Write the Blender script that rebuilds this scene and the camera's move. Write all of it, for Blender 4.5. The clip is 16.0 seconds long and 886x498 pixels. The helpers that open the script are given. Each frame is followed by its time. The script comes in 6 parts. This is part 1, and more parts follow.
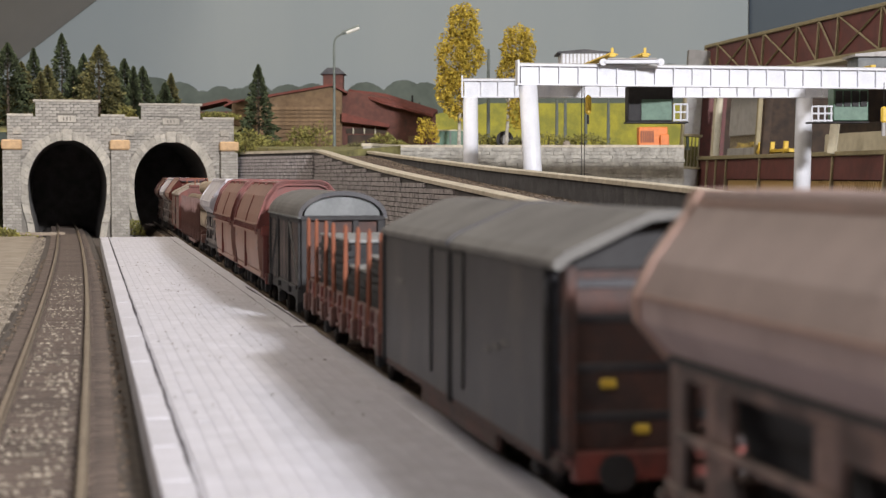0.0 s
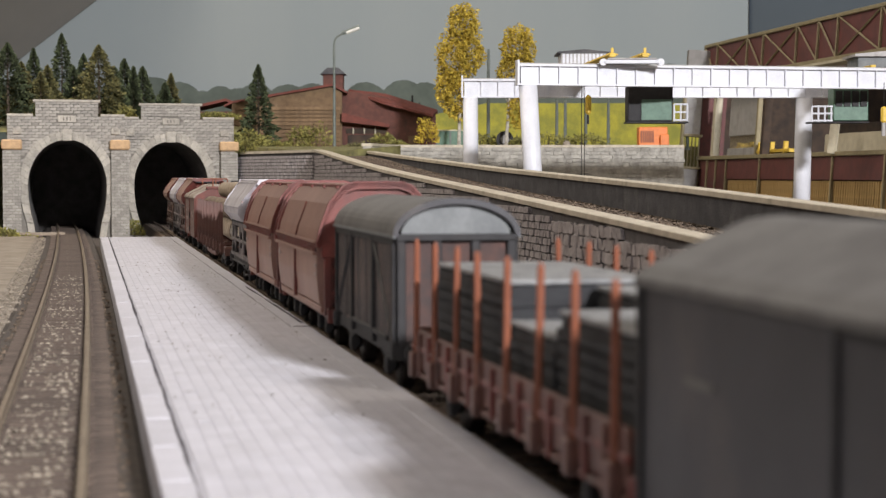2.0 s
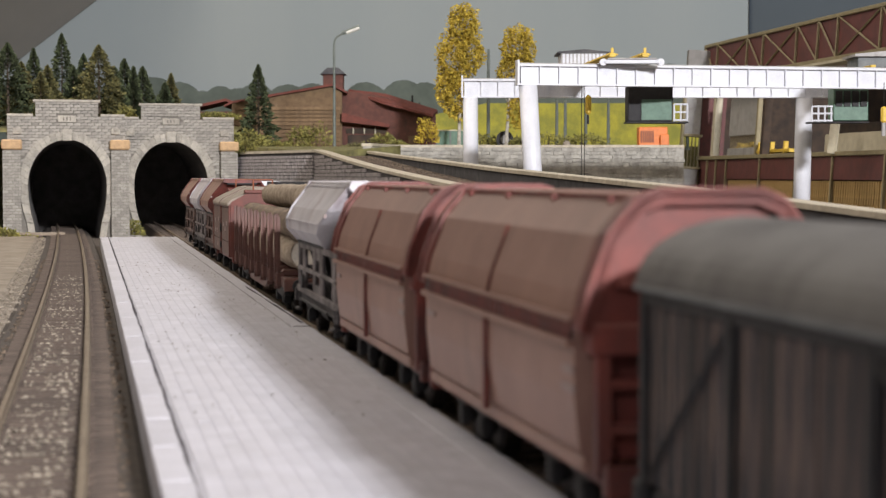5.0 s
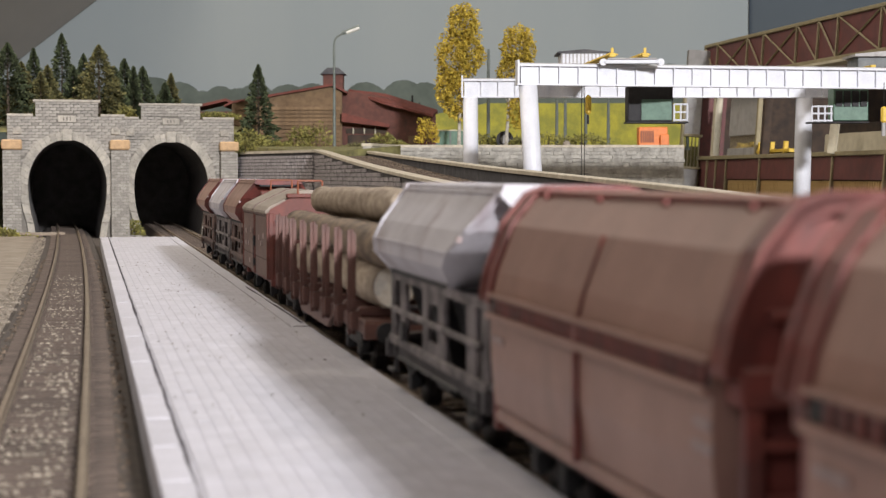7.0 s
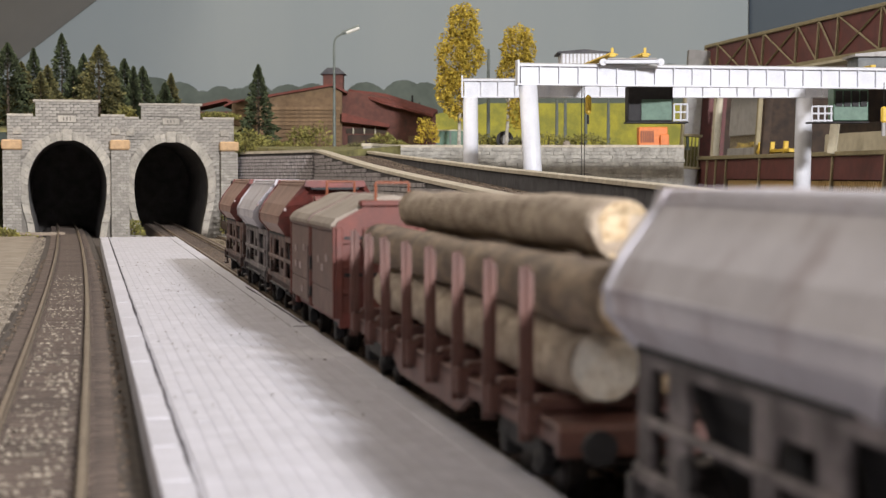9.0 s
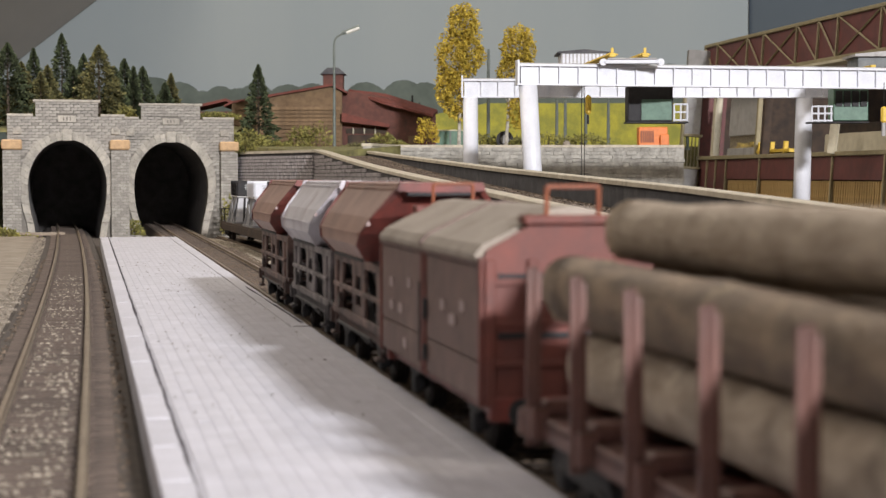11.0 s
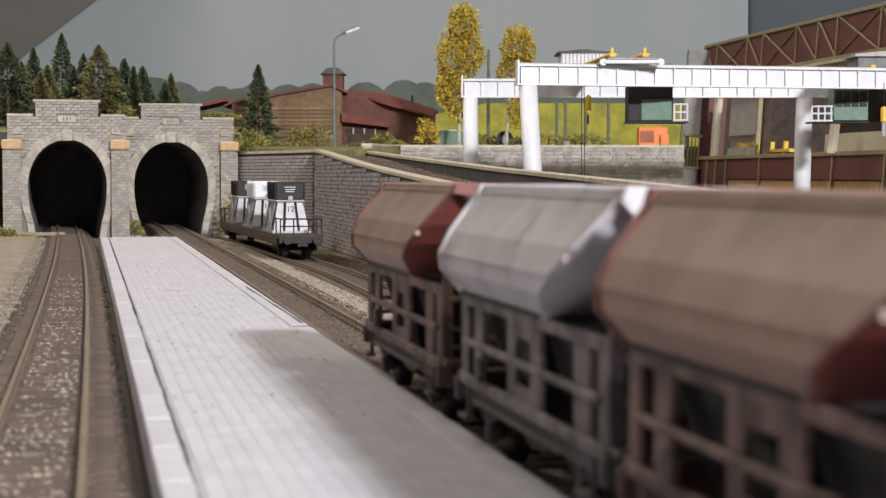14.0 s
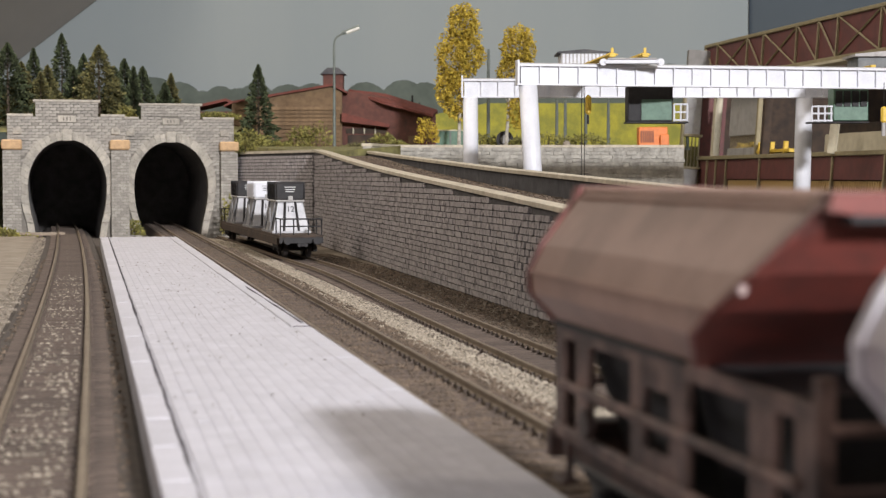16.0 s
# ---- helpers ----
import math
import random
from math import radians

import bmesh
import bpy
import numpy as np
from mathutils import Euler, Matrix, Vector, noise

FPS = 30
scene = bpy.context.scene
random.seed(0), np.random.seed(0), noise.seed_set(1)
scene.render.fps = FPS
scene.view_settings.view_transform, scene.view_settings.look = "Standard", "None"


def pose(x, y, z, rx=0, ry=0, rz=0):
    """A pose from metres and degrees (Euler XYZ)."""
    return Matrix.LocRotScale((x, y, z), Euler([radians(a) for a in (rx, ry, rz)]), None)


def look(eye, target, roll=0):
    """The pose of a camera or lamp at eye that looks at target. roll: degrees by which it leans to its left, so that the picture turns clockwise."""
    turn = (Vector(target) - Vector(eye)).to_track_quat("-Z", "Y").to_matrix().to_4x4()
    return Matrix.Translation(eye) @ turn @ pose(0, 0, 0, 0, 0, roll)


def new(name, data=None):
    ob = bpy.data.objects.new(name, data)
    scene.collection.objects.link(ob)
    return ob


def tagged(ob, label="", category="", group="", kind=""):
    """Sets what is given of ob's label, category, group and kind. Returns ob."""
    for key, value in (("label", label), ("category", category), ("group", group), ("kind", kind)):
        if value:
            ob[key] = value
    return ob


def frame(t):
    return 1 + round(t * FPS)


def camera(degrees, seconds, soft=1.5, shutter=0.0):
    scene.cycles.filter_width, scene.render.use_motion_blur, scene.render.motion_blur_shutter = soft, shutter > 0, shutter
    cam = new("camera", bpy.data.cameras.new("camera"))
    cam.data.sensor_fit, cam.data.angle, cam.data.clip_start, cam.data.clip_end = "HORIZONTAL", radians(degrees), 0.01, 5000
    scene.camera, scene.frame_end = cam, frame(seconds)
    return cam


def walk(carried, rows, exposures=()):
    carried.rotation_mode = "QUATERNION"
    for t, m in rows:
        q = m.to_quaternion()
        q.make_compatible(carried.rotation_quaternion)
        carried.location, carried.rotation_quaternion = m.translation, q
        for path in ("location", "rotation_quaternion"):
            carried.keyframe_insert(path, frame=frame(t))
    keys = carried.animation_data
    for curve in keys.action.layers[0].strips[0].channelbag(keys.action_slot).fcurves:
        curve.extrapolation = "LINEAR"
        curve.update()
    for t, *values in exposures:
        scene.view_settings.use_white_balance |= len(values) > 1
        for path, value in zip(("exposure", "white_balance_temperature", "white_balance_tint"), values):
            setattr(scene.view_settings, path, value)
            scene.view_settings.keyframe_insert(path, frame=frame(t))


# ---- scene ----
MM = 0.001
cam = camera(29.3, 16.0, soft=1.3)
EYE = pose(0, 0, 0.050, 90 - 2.462, 0, 0)
walk(cam, [(0.0, EYE), (16.0, EYE)], exposures=[(0.0, 0.0), (16.0, 0.0)])
cam.data.dof.use_dof = True
cam.data.dof.focus_distance = 0.98
cam.data.dof.aperture_fstop = 47.0

# ---- light: unseen lamps round the layout, some added as fill ----
world = bpy.data.worlds.new("room_air")
scene.world = world
world.use_nodes = True
world.node_tree.nodes["Background"].inputs[0].default_value = (0.80, 0.86, 1.0, 1)
world.node_tree.nodes["Background"].inputs[1].default_value = 0.25


def room_lamp(name, eye, target, watts, sx, sy, colour):
    d = bpy.data.lights.new(name, "AREA")
    d.shape, d.size, d.size_y, d.energy, d.color = "RECTANGLE", sx, sy, watts, colour
    ob = new(name, d)
    ob.matrix_world = look(eye, target)
    return ob


room_lamp("room_lamp", (1.25, -2.2, 1.25), (0.0, 0.8, 0.0), 170, 0.30, 0.16, (0.96, 0.945, 0.98))
room_lamp("unseen_lamp", (1.25, -0.10, 1.45), (0.0, 0.8, 0.0), 7, 0.26, 0.16, (1.0, 0.86, 0.72))
# unseen fill lamps added to brighten wagon sides, log ends and portals
room_lamp("unseen_lamp", (-0.95, 1.15, 0.85), (0.0, 1.0, 0.0), 5.5, 0.8, 0.3, (1.0, 0.88, 0.76))
room_lamp("unseen_lamp", (-0.70, -1.70, 1.10), (0.0, 0.9, 0.0), 7.5, 0.6, 0.3, (0.98, 0.95, 1.0))
room_lamp("unseen_lamp", (-0.70, 1.55, 1.50), (-0.1, 1.4, 0.0), 10, 1.0, 0.3, (1.0, 0.87, 0.73))

# ---- materials ----


def mat(name, col, col2=None, rough=0.7, metal=0.0, size=4.0, bump=0.15, fine=0.4, spread=0.5, stretch=(1, 1, 1), rand=0.0, patch=None, cover=0.5):
    """Two colours mixed by noise of that size in millimetres, fine grain and relief."""
    m = bpy.data.materials.new(name)
    m.use_nodes = True
    nt = m.node_tree
    b = nt.nodes["Principled BSDF"]
    b.inputs["Roughness"].default_value, b.inputs["Metallic"].default_value = rough, metal
    col2 = col2 or tuple(c * 0.7 for c in col)
    tc = nt.nodes.new("ShaderNodeTexCoord")
    mp = nt.nodes.new("ShaderNodeMapping")
    mp.inputs["Scale"].default_value = stretch
    nt.links.new(tc.outputs["Object"], mp.inputs["Vector"])
    n1 = nt.nodes.new("ShaderNodeTexNoise")
    n1.inputs["Scale"].default_value, n1.inputs["Detail"].default_value, n1.inputs["Roughness"].default_value = 1000 / size, 5, 0.6
    n2 = nt.nodes.new("ShaderNodeTexNoise")
    n2.inputs["Scale"].default_value, n2.inputs["Detail"].default_value = 1000 / fine, 2
    for n in (n1, n2):
        nt.links.new(mp.outputs["Vector"], n.inputs["Vector"])
    ramp = nt.nodes.new("ShaderNodeValToRGB")
    ramp.color_ramp.elements[0].position, ramp.color_ramp.elements[1].position = 0.5 - spread * 0.3, 0.5 + spread * 0.3
    ramp.color_ramp.elements[0].color, ramp.color_ramp.elements[1].color = (*col2, 1), (*col, 1)
    nt.links.new(n1.outputs["Fac"], ramp.inputs["Fac"])
    hsv = nt.nodes.new("ShaderNodeHueSaturation")
    colour = ramp.outputs["Color"]
    if patch:
        n3 = nt.nodes.new("ShaderNodeTexNoise")
        n3.inputs["Scale"].default_value, n3.inputs["Detail"].default_value, n3.inputs["Roughness"].default_value = 1000 / (size * 1.3), 7, 0.68
        mp3 = nt.nodes.new("ShaderNodeMapping")
        mp3.inputs["Location"].default_value, mp3.inputs["Scale"].default_value = (0.31, 0.17, 0.53), (1, 1, 0.6)
        nt.links.new(tc.outputs["Object"], mp3.inputs["Vector"])
        nt.links.new(mp3.outputs["Vector"], n3.inputs["Vector"])
        r3 = nt.nodes.new("ShaderNodeMapRange")
        r3.inputs["From Min"].default_value, r3.inputs["From Max"].default_value, r3.inputs["To Max"].default_value = 0.62 - 0.2 * cover, 0.80 - 0.2 * cover, 0.8
        nt.links.new(n3.outputs["Fac"], r3.inputs["Value"])
        mx = nt.nodes.new("ShaderNodeMixRGB")
        mx.inputs[2].default_value = (*patch, 1)
        nt.links.new(r3.outputs["Result"], mx.inputs[0])
        nt.links.new(colour, mx.inputs[1])
        colour = mx.outputs[0]
    nt.links.new(colour, hsv.inputs["Color"])
    mr = nt.nodes.new("ShaderNodeMapRange")
    mr.inputs["To Min"].default_value, mr.inputs["To Max"].default_value = 0.75, 1.25
    nt.links.new(n2.outputs["Fac"], mr.inputs["Value"])
    value = mr.outputs["Result"]
    if rand:
        info = nt.nodes.new("ShaderNodeObjectInfo")
        geo = nt.nodes.new("ShaderNodeNewGeometry")
        add = nt.nodes.new("ShaderNodeMath")
        add.operation = "ADD"
        nt.links.new(info.outputs["Random"], add.inputs[0])
        nt.links.new(geo.outputs["Random Per Island"], add.inputs[1])
        fr = nt.nodes.new("ShaderNodeMath")
        fr.operation = "FRACT"
        nt.links.new(add.outputs[0], fr.inputs[0])
        m2 = nt.nodes.new("ShaderNodeMapRange")
        m2.inputs["To Min"].default_value, m2.inputs["To Max"].default_value = 1 - rand, 1 + rand
        nt.links.new(fr.outputs[0], m2.inputs["Value"])
        mul = nt.nodes.new("ShaderNodeMath")
        mul.operation = "MULTIPLY"
        nt.links.new(value, mul.inputs[0])
        nt.links.new(m2.outputs["Result"], mul.inputs[1])
        value = mul.outputs[0]
    nt.links.new(value, hsv.inputs["Value"])
    nt.links.new(hsv.outputs["Color"], b.inputs["Base Color"])
    if bump:
        bp = nt.nodes.new("ShaderNodeBump")
        bp.inputs["Strength"].default_value, bp.inputs["Distance"].default_value = bump, 0.0004
        nt.links.new(n2.outputs["Fac"], bp.inputs["Height"])
        nt.links.new(bp.outputs["Normal"], b.inputs["Normal"])
    return m


M_RAIL = mat("rusty_rail", (0.30, 0.24, 0.175), (0.20, 0.155, 0.11), 0.45, 0.3, 8)
M_SLEEPER = mat("brown_sleeper", (0.105, 0.078, 0.06), (0.07, 0.052, 0.042), 0.85, 0, 3, rand=0.2)
M_BALLAST = mat("ballast_bed", (0.175, 0.13, 0.092), (0.08, 0.06, 0.044), 0.95, 0, 5, 0.8, 0.9, rand=0.25)
M_DARKBED = mat("dark_ballast", (0.10, 0.08, 0.065), (0.05, 0.042, 0.036), 0.95, 0, 4, 0.9, 0.9)
M_GRAVEL = mat("light_gravel", (0.38, 0.335, 0.265), (0.24, 0.205, 0.16), 0.95, 0, 3, 0.5, 0.7, rand=0.35)
M_SAND = mat("sandy_ground", (0.34, 0.295, 0.24), (0.23, 0.195, 0.15), 0.95, 0, 14, 0.8, 0.8)
M_GROUND = mat("earth_ground", (0.20, 0.165, 0.125), (0.11, 0.09, 0.065), 0.95, 0, 16, 0.8, 0.9)
M_PAVE = mat("platform_paving", (0.59, 0.585, 0.635), (0.53, 0.525, 0.565), 0.7, 0, 9, 0.25, 0.5, rand=0.05)
M_JOINT = mat("platform_joint", (0.50, 0.495, 0.535), (0.42, 0.415, 0.445), 0.9, 0, 4)
M_CRACK = mat("dark_crack", (0.07, 0.062, 0.075), (0.04, 0.035, 0.045), 0.95, 0, 3)
M_STONE = mat("portal_stone", (0.40, 0.375, 0.33), (0.31, 0.29, 0.255), 0.85, 0, 6, 0.5, 0.6, rand=0.16, patch=(0.25, 0.23, 0.20), cover=0.5)
M_MORTAR = mat("portal_mortar", (0.25, 0.23, 0.20), (0.19, 0.175, 0.15), 0.9, 0, 3)
M_VOUSS = mat("arch_stone", (0.50, 0.46, 0.39), (0.36, 0.335, 0.29), 0.85, 0, 5, 0.5, 0.6, rand=0.14, patch=(0.27, 0.255, 0.225), cover=0.5)
M_CAPSTONE = mat("sandstone_cap", (0.60, 0.40, 0.22), (0.48, 0.32, 0.18), 0.85, 0, 4)
# bore grey is raised to put the lens veil into its colour
M_BORE = mat("veiled_bore_grey", (0.30, 0.28, 0.27), (0.20, 0.19, 0.18), 0.95, 0, 10)
M_WALLSTONE = mat("grey_wall_stone", (0.45, 0.415, 0.41), (0.32, 0.295, 0.29), 0.8, 0, 4, 0.9, 0.9, rand=0.10, patch=(0.19, 0.175, 0.172), cover=0.5)
M_WALLDARK = mat("dark_wall_face", (0.095, 0.093, 0.10), (0.055, 0.054, 0.058), 0.85, 0, 9, 0.6, 0.9, patch=(0.15, 0.145, 0.14), cover=0.35)
M_WALLBASE = mat("grey_wall_joint", (0.12, 0.112, 0.11), (0.08, 0.075, 0.074), 0.9, 0, 6, 0.5, 0.9)
M_COPING = mat("cream_coping", (0.60, 0.54, 0.43), (0.46, 0.41, 0.32), 0.75, 0, 8, 0.3, 0.6, patch=(0.33, 0.285, 0.215), cover=0.45)
M_PALEWALL = mat("pale_wall_stone", (0.46, 0.44, 0.39), (0.31, 0.295, 0.26), 0.85, 0, 7, 0.5, 0.8, rand=0.08, patch=(0.22, 0.21, 0.18), cover=0.5)
M_WHITE = mat("white_plastic", (0.70, 0.71, 0.75), (0.62, 0.63, 0.67), 0.45, 0, 15, 0.1, 0.6)
M_REDWALL = mat("dark_red_sheet", (0.17, 0.055, 0.05), (0.12, 0.045, 0.042), 0.6, 0, 12, patch=(0.085, 0.04, 0.038), cover=0.45)
M_OLIVE = mat("olive_girder", (0.34, 0.29, 0.17), (0.26, 0.22, 0.13), 0.6, 0, 6)
M_SLAT = mat("ochre_slat", (0.62, 0.42, 0.17), (0.5, 0.33, 0.13), 0.6, 0, 5)
M_GREYP = mat("grey_panel", (0.42, 0.41, 0.40), (0.34, 0.33, 0.32), 0.7, 0, 8, patch=(0.24, 0.22, 0.20), cover=0.5)
M_MILLGREY = mat("dull_grey_panel", (0.25, 0.24, 0.225), (0.19, 0.182, 0.17), 0.75, 0, 10)
M_CREAM = mat("cream_column", (0.62, 0.57, 0.43), (0.52, 0.47, 0.35), 0.6, 0, 8)
# dark brown paint; also the shade inside the hall and farm openings
M_INTER = mat("dark_brown_and_shade", (0.075, 0.05, 0.035), (0.04, 0.03, 0.024), 0.9, 0, 12)
M_YELLOW = mat("yellow_machine_paint", (0.72, 0.50, 0.06), (0.6, 0.4, 0.05), 0.5, 0, 6)
M_ORANGE = mat("orange_plastic", (0.80, 0.24, 0.05), (0.66, 0.18, 0.04), 0.5, 0, 6)
M_GREENCAB = mat("green_cabin", (0.12, 0.21, 0.15), (0.08, 0.15, 0.105), 0.5, 0, 6)
M_BLACK = mat("black_iron", (0.022, 0.021, 0.022), (0.013, 0.012, 0.013), 0.65, 0.1, 4, patch=(0.04, 0.03, 0.025), cover=0.4)
M_WHEEL = mat("dark_wheel", (0.035, 0.028, 0.025), (0.02, 0.017, 0.016), 0.5, 0.3, 3)
M_STEEL = mat("bright_tread", (0.45, 0.42, 0.38), (0.35, 0.32, 0.28), 0.35, 0.8, 3)
M_HOPBROWN = mat("brown_hopper_paint", (0.34, 0.195, 0.15), (0.28, 0.155, 0.12), 0.45, 0, 14, 0.08, 0.5, patch=(0.20, 0.12, 0.095), cover=0.4)
M_HOPRED = mat("red_brown_paint", (0.19, 0.045, 0.034), (0.125, 0.036, 0.029), 0.5, 0, 6, 0.1, patch=(0.06, 0.028, 0.025), cover=0.5)
M_HOPTAN = mat("faded_brown_paint", (0.37, 0.235, 0.185), (0.30, 0.185, 0.145), 0.5, 0, 12, 0.08, patch=(0.19, 0.125, 0.10), cover=0.45)
M_HOPWHITE = mat("dusty_white_paint", (0.62, 0.60, 0.63), (0.50, 0.48, 0.51), 0.55, 0, 14, 0.1, rand=0.0, patch=(0.26, 0.19, 0.20), cover=0.55)
M_HOPPINK = mat("dusty_pink_paint", (0.36, 0.27, 0.25), (0.29, 0.215, 0.20), 0.5, 0, 14, 0.08, patch=(0.19, 0.135, 0.125), cover=0.45)
M_FRAME = mat("dirty_dark_frame", (0.075, 0.065, 0.065), (0.04, 0.035, 0.035), 0.6, 0, 5, 0.2, patch=(0.028, 0.024, 0.023), cover=0.55)
M_PLATE = mat("dusty_grey_frame", (0.22, 0.19, 0.186), (0.075, 0.062, 0.06), 0.6, 0, 8, 0.2, 0.4, 0.35, patch=(0.035, 0.026, 0.025), cover=0.7)
M_PLATEB = mat("dusty_brown_frame", (0.19, 0.118, 0.096), (0.055, 0.03, 0.024), 0.6, 0, 8, 0.2, 0.4, 0.35, patch=(0.028, 0.02, 0.018), cover=0.75)
M_FRAMEB = mat("dirty_brown_frame", (0.085, 0.04, 0.03), (0.045, 0.027, 0.022), 0.6, 0, 5, 0.2, patch=(0.026, 0.02, 0.018), cover=0.6)
M_GREYVAN = mat("dark_grey_van_paint", (0.044, 0.043, 0.048), (0.026, 0.025, 0.029), 0.5, 0, 16, 0.12, 0.5, 0.5, patch=(0.085, 0.072, 0.065), cover=0.45)
M_GREYROOF = mat("grey_roof", (0.15, 0.145, 0.135), (0.105, 0.10, 0.095), 0.7, 0, 10, 0.2, patch=(0.075, 0.07, 0.067), cover=0.5)
M_LGREY = mat("light_grey_gable", (0.17, 0.18, 0.18), (0.115, 0.122, 0.124), 0.6, 0, 7, patch=(0.24, 0.25, 0.25), cover=0.35)
M_PLANKD = mat("black_brown_planks", (0.125, 0.085, 0.068), (0.012, 0.012, 0.017), 0.7, 0, 7, 0.4, 0.6, 0.10, (3.0, 3.0, 0.15), rand=0.5)
M_RUSTEND = mat("rusty_end_boards", (0.082, 0.036, 0.027), (0.042, 0.026, 0.023), 0.7, 0, 5, 0.3, patch=(0.03, 0.024, 0.024), cover=0.5)
M_STAKE = mat("orange_brown_stake", (0.25, 0.08, 0.038), (0.18, 0.058, 0.03), 0.55, 0, 6)
M_STAKEB = mat("brown_stake", (0.155, 0.07, 0.052), (0.105, 0.047, 0.036), 0.5, 0, 6, patch=(0.06, 0.034, 0.029), cover=0.5)
M_LOAD = mat("black_slab_side", (0.022, 0.023, 0.025), (0.012, 0.012, 0.014), 0.8, 0, 4, 0.3)
M_LOADTOP = mat("grey_slab_top", (0.30, 0.305, 0.30), (0.14, 0.142, 0.145), 0.7, 0, 5, 0.3)
M_BARK = mat("log_bark", (0.50, 0.415, 0.315), (0.24, 0.185, 0.135), 0.9, 0, 3.4, 1.0, 0.8, 0.7, (1, 0.45, 1), patch=(0.11, 0.08, 0.062), cover=0.35)
M_BARK2 = mat("dark_log_bark", (0.27, 0.20, 0.135), (0.10, 0.075, 0.055), 0.9, 0, 4.5, 1.0, 0.8, 0.6, (1, 0.4, 1), patch=(0.42, 0.33, 0.21), cover=0.3)
M_LOGEND = mat("sawn_log_end", (0.72, 0.59, 0.40), (0.38, 0.26, 0.14), 0.85, 0, 2.2, 0.7, 0.7)
M_LOGWHITE = mat("white_log_end", (0.88, 0.84, 0.74), (0.62, 0.54, 0.42), 0.8, 0, 4.5, 0.6, 0.7, patch=(0.55, 0.44, 0.30), cover=0.25)
M_VANRED = mat("red_van_end", (0.165, 0.046, 0.032), (0.115, 0.037, 0.028), 0.6, 0, 7, patch=(0.07, 0.034, 0.028), cover=0.5)
M_VANSIDE = mat("faded_van_side", (0.165, 0.104, 0.086), (0.12, 0.076, 0.063), 0.65, 0, 7, 0.2, patch=(0.25, 0.185, 0.155), cover=0.35)
M_VANROOF = mat("dusty_van_roof", (0.34, 0.29, 0.24), (0.27, 0.23, 0.185), 0.75, 0, 9, 0.2, patch=(0.21, 0.17, 0.135), cover=0.5)
M_SILVER = mat("silver_silo", (0.36, 0.36, 0.37), (0.28, 0.28, 0.29), 0.4, 0.3, 7)
M_NEEDLE = mat("dark_needles", (0.095, 0.115, 0.048), (0.036, 0.05, 0.025), 0.9, 0, 4, 0.3, 0.7, rand=0.45)
# lighter copy of the needles; olive highlights of some spruces as colour
M_NEEDLELIT = mat("lit_olive_needles", (0.205, 0.18, 0.062), (0.075, 0.078, 0.032), 0.9, 0, 4, 0.3, 0.7, rand=0.5)
M_LEAFY = mat("yellow_leaves", (0.58, 0.42, 0.05), (0.36, 0.27, 0.035), 0.85, 0, 5, 0.2, 0.7, rand=0.35)
M_BUSH = mat("green_yellow_bush", (0.30, 0.27, 0.07), (0.14, 0.14, 0.045), 0.9, 0, 5, 0.2, 0.7, rand=0.4)
M_TRUNK = mat("tree_trunk", (0.10, 0.07, 0.05), (0.06, 0.045, 0.03), 0.9, 0, 3)
M_BIRCH = mat("birch_trunk", (0.62, 0.58, 0.50), (0.30, 0.27, 0.23), 0.8, 0, 4)
M_GRASS = mat("dry_grass", (0.24, 0.225, 0.085), (0.12, 0.11, 0.05), 0.95, 0, 9, 0.8, 0.9)
M_FIELD = mat("rape_field", (0.40, 0.36, 0.05), (0.24, 0.24, 0.05), 0.95, 0, 18, 0.6, 1.5)
M_BRICKH = mat("brown_house_wall", (0.215, 0.14, 0.075), (0.14, 0.09, 0.05), 0.85, 0, 7, 0.3, patch=(0.34, 0.25, 0.155), cover=0.2, rand=0.2)
M_BRICKR = mat("red_brick_wall", (0.145, 0.058, 0.043), (0.10, 0.043, 0.033), 0.85, 0, 7, 0.3, patch=(0.07, 0.04, 0.032), cover=0.5)
M_TILE = mat("red_roof_tile", (0.185, 0.052, 0.037), (0.12, 0.038, 0.029), 0.8, 0, 6, 0.3)
# faint upright bands put the shading of backdrop folds into the paint
M_SKY = mat("painted_sky", (0.29, 0.318, 0.318), (0.255, 0.29, 0.298), 0.9, 0, 190, 0.0, 6000, 0.8, (1, 1, 0.06))
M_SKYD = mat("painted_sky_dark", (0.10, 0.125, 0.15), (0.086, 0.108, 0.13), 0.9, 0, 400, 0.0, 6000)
M_HAZE = mat("painted_far_trees", (0.115, 0.135, 0.118), (0.072, 0.088, 0.076), 0.95, 0, 26, 0.0, 900, 0.8)
M_CEIL = mat("white_sloped_ceiling", (0.26, 0.245, 0.23), (0.23, 0.218, 0.205), 0.85, 0, 200, 0.0, 6000)
M_ROOM = mat("unseen_room_grey", (0.16, 0.148, 0.135), (0.14, 0.13, 0.12), 0.9, 0, 300, 0.05, 5)
M_LAMPPOST = mat("green_grey_pole", (0.16, 0.18, 0.16), (0.11, 0.13, 0.115), 0.5, 0.2, 5)
M_GLASS = mat("lamp_glass", (0.75, 0.74, 0.68), (0.7, 0.69, 0.63), 0.3, 0, 5, 0)
M_INK = mat("black_lettering", (0.02, 0.02, 0.02), (0.02, 0.02, 0.02), 0.6, 0, 5, 0)
M_LETTER = mat("white_lettering", (0.7, 0.7, 0.68), (0.62, 0.62, 0.6), 0.6, 0, 5, 0)

# ---- mesh helpers, all in millimetres ----


